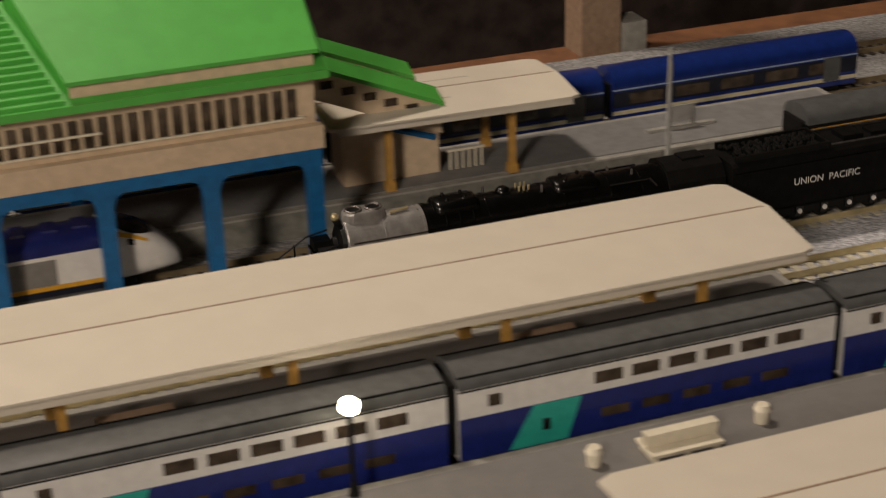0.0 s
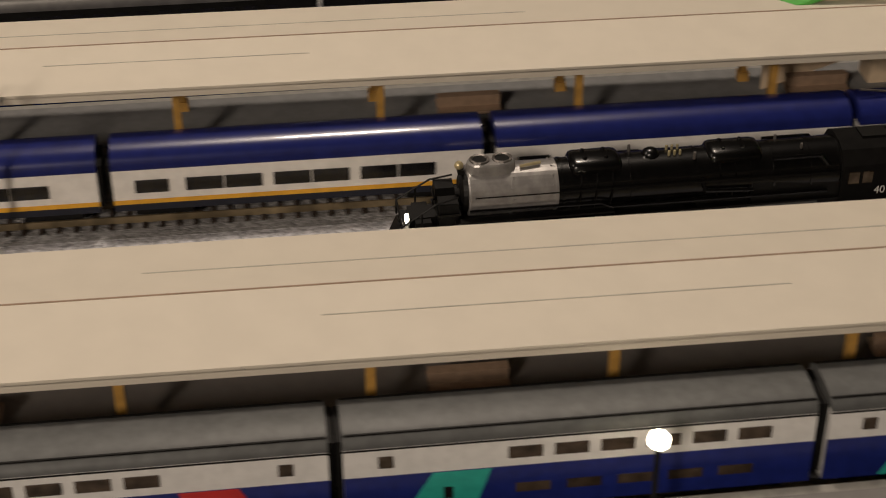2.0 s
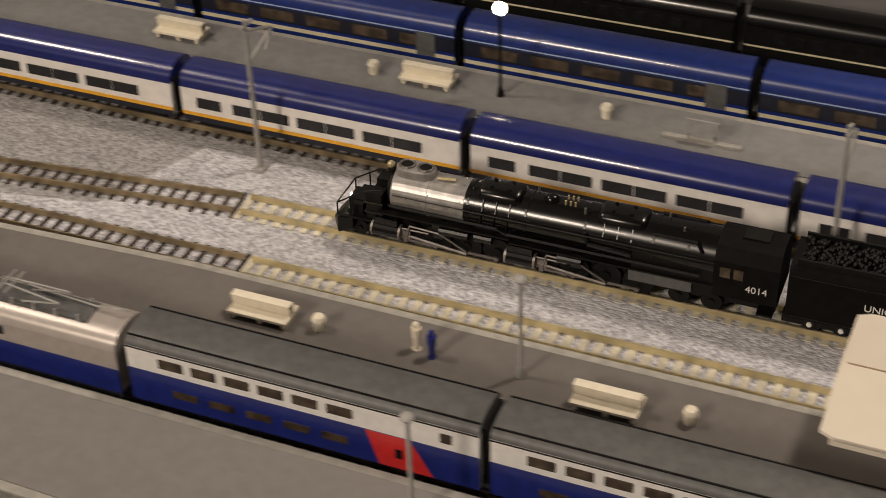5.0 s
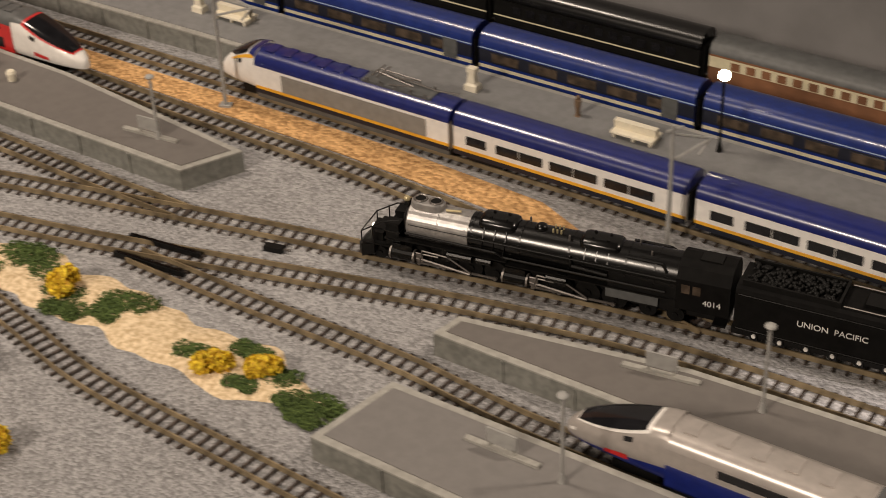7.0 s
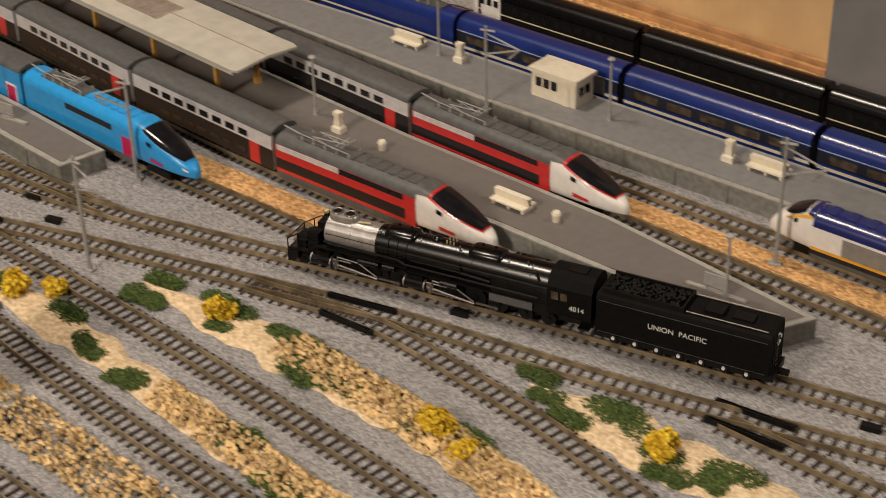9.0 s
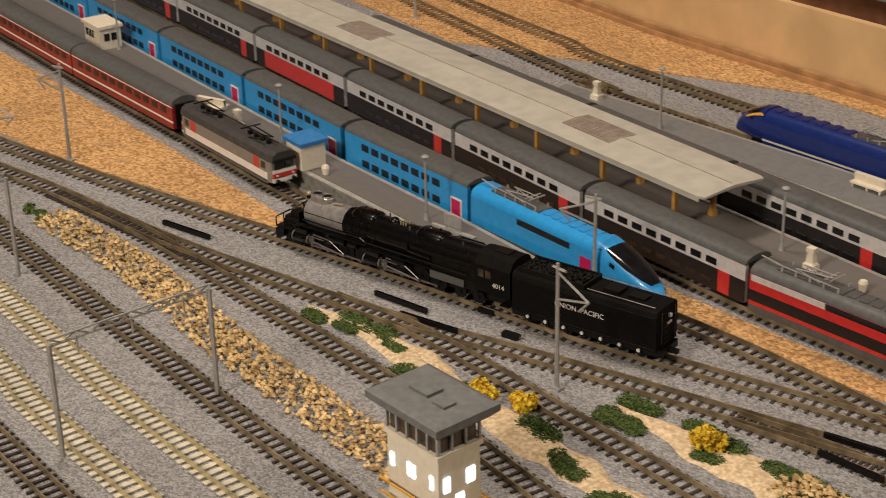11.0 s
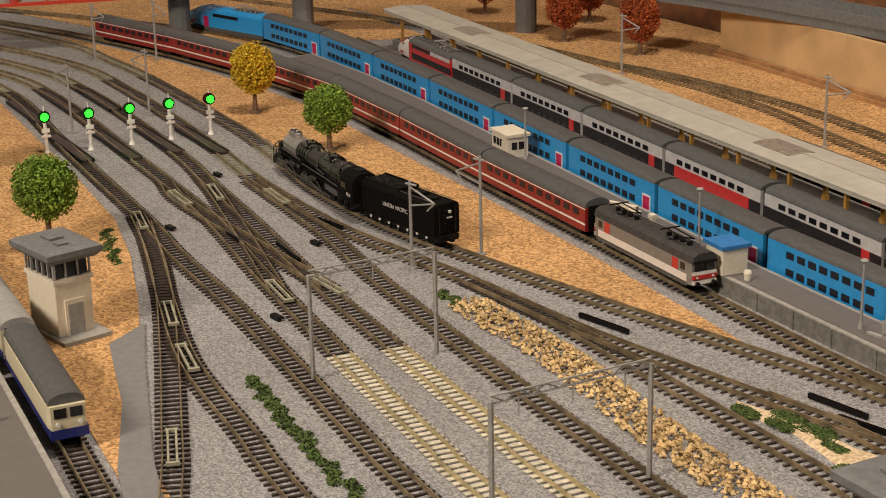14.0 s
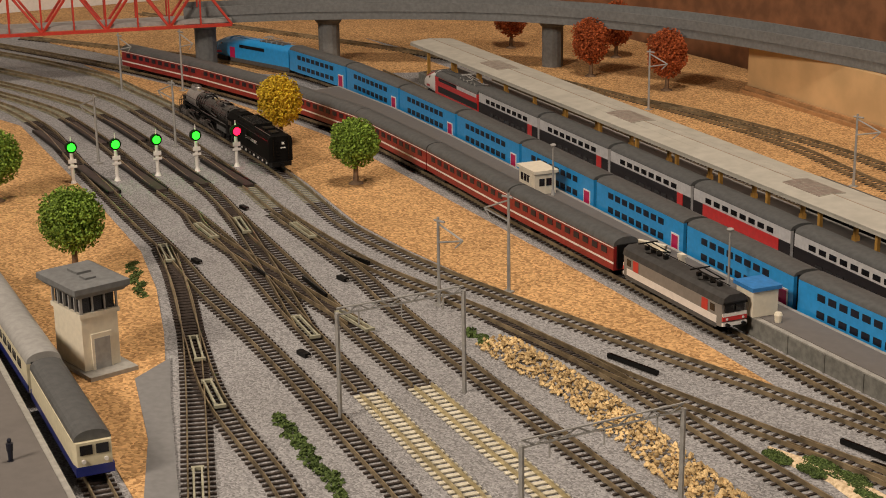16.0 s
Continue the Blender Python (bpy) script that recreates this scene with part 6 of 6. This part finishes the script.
def tree(label, x, y, r, trunk, leafm, flat=1.0, n=5200):
    ob = thing("tree", label, "tree", "model trees", pose(x, y, GZ + 0.001))
    bm = bmesh.new()
    tube(bm, (0, 0, 0), (0, 0, 0.0018), 0.006, 8, 0.003)
    tube(bm, (0, 0, 0.001), (0.001, 0, trunk), 0.0024, 7, 0.0015)
    for k in range(5):
        a = k * 1.26
        tube(bm, (0.001, 0, trunk * 0.85), (math.cos(a) * r * 0.6, math.sin(a) * r * 0.6, trunk + r * 0.7), 0.0012, 5, 0.0004)
    part("trunk", bm, BARK, ob, smooth=True)
    bm = bmesh.new()
    clump(bm, (0, 0, trunk + r * flat * 0.85), r, n, 0.00105, flat)
    clump(bm, (0, 0, trunk + r * flat * 0.85), r * 0.72, n // 4, 0.0019, flat)
    part("crown", bm, leafm, ob)


tree("yellow autumn tree with a round crown", -2.155, -0.216, 0.0185, 0.019, LEAFY, 1.15)
tree("bright green round tree on a bare trunk", -2.007, -0.217, 0.0185, 0.016, LEAFG, 1.0)
tree("bright green round tree beside the signal box", -1.888, -0.464, 0.0205, 0.020, LEAFG, 1.0)
tree("green round tree at the layout edge", -2.095, -0.464, 0.0205, 0.016, LEAFG, 1.0)
for x, y in ((-2.268, 0.158), (-2.172, 0.181), (-2.447, 0.171), (-2.34, 0.235)):
    tree("rust-red autumn tree with an oval crown", x, y, 0.0185, 0.016, LEAFR, 1.25)


def bush(x, y, s=0.010):
    ob = thing("bush", "bright yellow flowering bush", "bush", "yellow bushes", pose(x, y, GZ))
    bm = bmesh.new()
    for _ in range(4):
        clump(bm, (rng.uniform(-s, s) * 0.6, rng.uniform(-s, s) * 0.5, s * rng.uniform(0.35, 0.7)), s * 0.52, 170, 0.0014, 0.8)
    part("foliage", bm, LEAFY, ob)


for x, y, s in ((-1.039, -0.168, 0.009), (-0.953, -0.174, 0.009), (-0.933, -0.169, 0.008), (-1.115, -0.211, 0.011), (-1.033, -0.234, 0.013), (-1.246, -0.209, 0.010), (-1.341, -0.257, 0.009), (-1.325, -0.245, 0.007), (-1.10, -0.216, 0.007), (-0.99, -0.255, 0.009)):
    bush(x, y, s)


def strip(pts, w, name, material, label, cat, z0, jitter):
    """Uneven low patch along a line."""
    line = spline(pts, 0.004)
    bm = bmesh.new()
    left, right = [], []
    for k, (p, a) in enumerate(line):
        t = min(1, 6 * k / len(line), 6 * (len(line) - 1 - k) / len(line))
        v = Vector((-math.sin(a), math.cos(a), 0))
        left.append(p + v * w * (t * (1 + jitter * noise.noise(p * 60))))
        right.append(p - v * w * (t * (1 + jitter * noise.noise(p * 60 + Vector((5, 5, 0))))))
    loft(bm, [[(l.x, l.y, GZ), (l.x * 0.75 + r.x * 0.25, l.y * 0.75 + r.y * 0.25, z0), (l.x * 0.25 + r.x * 0.75, l.y * 0.25 + r.y * 0.75, z0), (r.x, r.y, GZ)] for l, r in zip(left, right)], closed=False)
    return tagged(part(name, bm, material), label, cat, kind="stuff")


def gravel(pts, w, n, label):
    line = spline(pts, 0.002)
    bm = bmesh.new()
    for _ in range(n):
        p, a = rng.choice(line)
        o = rng.uniform(-1, 1) * w
        s = rng.uniform(0.0010, 0.0019)
        c = p + Vector((-math.sin(a) * o + rng.uniform(-.002, .002), math.cos(a) * o, GZ + 0.0012 + 0.0042 * (1 - (o / w) ** 2) * rng.random()))
        q = [bm.verts.new(c + Vector((dx * s * rng.uniform(.6, 1.2), dy * s * rng.uniform(.6, 1.2), dz * s * rng.uniform(.6, 1.1)))) for dx, dy, dz in ((1, 0, 0), (0, 1, 0), (-1, 0, 0), (0, -1, 0), (0, 0, 1), (0, 0, -1))]
        for f in ((0, 1, 4), (1, 2, 4), (2, 3, 4), (3, 0, 4), (1, 0, 5), (2, 1, 5), (3, 2, 5), (0, 3, 5)):
            bm.faces.new([q[i] for i in f])
    tagged(part("gravel", bm, ROCKS), label, "gravel", kind="stuff")


VEG = [[(-0.90, -0.172), (-0.98, -0.168), (-1.06, -0.165), (-1.11, -0.163)], [(-1.00, -0.245), (-1.06, -0.223), (-1.14, -0.213), (-1.25, -0.211), (-1.30, -0.213)], [(-1.00, -0.29), (-1.1, -0.277), (-1.2, -0.268), (-1.33, -0.258), (-1.45, -0.252)], [(-1.37, -0.245), (-1.43, -0.250), (-1.47, -0.256)]]
for k, pts in enumerate(VEG):
    strip(pts, (0.0145, 0.0115, 0.0095, 0.006)[k], "sand_patch", PALESAND, "pale sand patch between the tracks", "sand", GZ + 0.0016, 0.5)
    for _ in range((17, 17, 17, 4)[k]):
        p, a = rng.choice(spline(pts, 0.004))
        o = rng.uniform(-0.011, 0.011) * (0.6 if k > 1 else 1)
        c = (p.x, p.y + o)
        bm = bmesh.new()
        r = rng.uniform(0.004, 0.0080)
        for q in range(3):
            clump(bm, (c[0] + (q - 1) * r * 0.9, c[1] + rng.uniform(-0.3, 0.3) * r, GZ + 0.0014), r, 330, 0.00062, 0.14)
            clump(bm, (c[0] + (q - 1) * r * 0.9, c[1] + rng.uniform(-0.3, 0.3) * r, GZ + 0.0012), r * 0.6, 160, 0.0009, 0.16)
        tagged(part("turf", bm, GRASS), "low dark green turf tuft", "turf", kind="stuff")
gravel([(-1.06, -0.225), (-1.12, -0.214), (-1.21, -0.207)], 0.011, 1300, "coarse tan gravel heaped between the tracks")
gravel([(-1.03, -0.285), (-1.12, -0.276), (-1.23, -0.266)], 0.009, 1500, "coarse tan gravel heaped between the tracks")
gravel([(-1.05, -0.335), (-1.20, -0.318), (-1.36, -0.312), (-1.46, -0.307), (-1.56, -0.296), (-1.655, -0.296)], 0.0125, 3600, "long bank of coarse tan gravel")
for pts in ([(-1.47, -0.452), (-1.55, -0.446), (-1.62, -0.440)], [(-1.655, -0.300), (-1.68, -0.298)], [(-1.83, -0.440), (-1.90, -0.425)]):
    bm = bmesh.new()
    for p, a in spline(pts, 0.004):
        clump(bm, (p.x, p.y + rng.uniform(-.003, .003), GZ + 0.0005), 0.0035, 60, 0.0010, 0.4)
    tagged(part("turf", bm, GRASS), "thin strip of dark green turf", "turf", kind="stuff")

# ---- viaduct and red truss ----
VL = spline([(-2.52, -0.17), (-2.47, -0.03), (-2.36, 0.12), (-2.22, 0.205), (-2.05, 0.245), (-1.80, 0.262), (-1.30, 0.262), (-0.95, 0.262)], 0.02)
vd = thing("viaduct", "grey curved railway viaduct on round piers", "viaduct")
for nm, o0, o1, z0, z1 in (("deck", -0.020, 0.020, 0.0520, 0.0600), ("parapet", -0.021, -0.0185, 0.0600, 0.0690), ("parapet", 0.0185, 0.021, 0.0600, 0.0690)):
    bm = bmesh.new()
    loft(bm, [[tuple(p + Vector((-math.sin(a), math.cos(a), 0)) * o + Vector((0, 0, z))) for o, z in ((o0, z0), (o1, z0), (o1, z1), (o0, z1))] for p, a in VL])
    part(nm, bm, VIA, vd)
for x, y in ((-2.515, -0.15), (-2.475, -0.03), (-2.335, 0.155)):
    bm = bmesh.new()
    tube(bm, (x, y, GZ), (x, y, 0.045), 0.011, 14)
    tube(bm, (x, y, 0.045), (x, y, 0.052), 0.012, 14, 0.017)
    part("pier", bm, VIA, vd)
tr = thing("truss_bridge", "bright red lattice truss railway bridge", "bridge")
A0, A1 = Vector((-2.495, -0.130, 0)), Vector((-2.62, -0.62, 0))
e = (A1 - A0).normalized()
nv = Vector((-e.y, e.x, 0))
for s in (-1, 1):
    o = nv * 0.018 * s
    for z in (0.052, 0.095):
        bm = bmesh.new()
        tube(bm, A0 + o + Vector((0, 0, z)) + e * (0.03 if z > 0.06 else 0), A1 + o + Vector((0, 0, z)), 0.0022, 4)
        part("chord", bm, TRUSS, tr)
    for k in range(14):
        bm = bmesh.new()
        a, b = A0 + e * 0.031 * k + o, A0 + e * 0.031 * (k + 1) + o
        tube(bm, a + Vector((0, 0, 0.052 if k % 2 == 0 else 0.095)), b + Vector((0, 0, 0.095 if k % 2 == 0 else 0.052)), 0.0015, 4)
        tube(bm, b + Vector((0, 0, 0.052)), b + Vector((0, 0, 0.095)), 0.0010, 4)
        part("diagonal", bm, TRUSS, tr)
bm = bmesh.new()
loft(bm, [[tuple(p + nv * q + Vector((0, 0, z))) for q, z in ((-0.016, 0.054), (0.016, 0.054), (0.016, 0.058), (-0.016, 0.058))] for p in (A0, A1)])
part("deck", bm, MAST, tr)

# ---- the room behind the station ----
so = thing("leather_armchair", "glossy black leather armchair behind the layout", "armchair")
for x0, x1, y0, y1, z0, z1 in ((0.15, 0.85, 0.62, 1.10, -0.45, 0.02), (0.15, 0.85, 0.95, 1.20, -0.10, 0.36), (0.02, 0.17, 0.60, 1.15, -0.45, 0.20), (0.83, 0.98, 0.60, 1.15, -0.45, 0.20)):
    bm = bmesh.new()
    box(bm, x0, x1, y0, y1, z0, z1)
    bmesh.ops.bevel(bm, geom=bm.edges[:], offset=0.06, segments=4, affect="EDGES", profile=0.6)
    part("cushion", bm, LEATHER, so, smooth=True)
lg = thing("table_leg", "brown square wooden post behind the layout", "post")
boxes("shaft", BROWNW, lg, (0.366, 0.386, 0.176, 0.195, -0.0008, 0.60))
boxes("plinth", EDGE, lg, (0.387, 0.399, 0.174, 0.190, -0.0008, 0.014))
sh = thing("shelf_board", "reddish brown wooden ledge behind the trains", "shelf")
boxes("ledge", BROWNB, sh, (-0.35, 1.3, 0.166, 0.196, -0.04, -0.001))
cn = thing("clutter_box", "bright blue plastic tray on the table behind the station", "tray")
boxes("tray", SKY, cn, (-0.058, 0.110, 0.168, 0.186, -0.0008, 0.0040))
boxes("rim", SKY, cn, (-0.058, -0.054, 0.168, 0.186, 0.0040, 0.0240))
boxes("rim", SKY, cn, (-0.054, 0.110, 0.183, 0.186, 0.0040, 0.0100))


# ---- movement ----
def motions():
    line = spline(LOCO_LINE, 0.001)
    xs = [p.x for p, a in line]
    ahead = [(0, 0.159), (0.5, 0.077), (1, 0.002), (2, -0.154), (3, -0.313), (4.5, -0.550), (7, -0.947), (7.5, -1.029), (8.5, -1.184), (9.5, -1.335), (10, -1.407), (12.5, -1.752), (13.5, -1.903), (14.5, -2.064), (16, -2.303)]

    def along(t, back):
        x = float(np.interp(t, [a for a, b in ahead], [b for a, b in ahead]))
        k = min(range(len(xs)), key=lambda i: abs(xs[i] - x))
        return line[max(0, k - round(back * 1000))][0]

    def stand(t, start, b0, b1):
        p, q = along(t, start + b0), along(t, start + b1)
        d = (q - p).normalized()
        o = p - d * b0
        return pose(o.x, o.y, 0, 0, 0, math.degrees(math.atan2(d.y, d.x)))
    ts = [k * 0.5 for k in range(33)]
    walk(bb, [(t, stand(t, 0.0, 0.030, 0.110)) for t in ts])
    walk(te, [(t, stand(t, 0.1600, 0.012, 0.070)) for t in ts])
    turn = [(0.0, 0), (14.80, 0), (14.84, 60), (14.88, 120), (14.92, 180), (16.0, 180)]
    walk(RED, [(t, pose(0.0030, 0, 0.0285, 0, 0, a)) for t, a in turn])


motions()
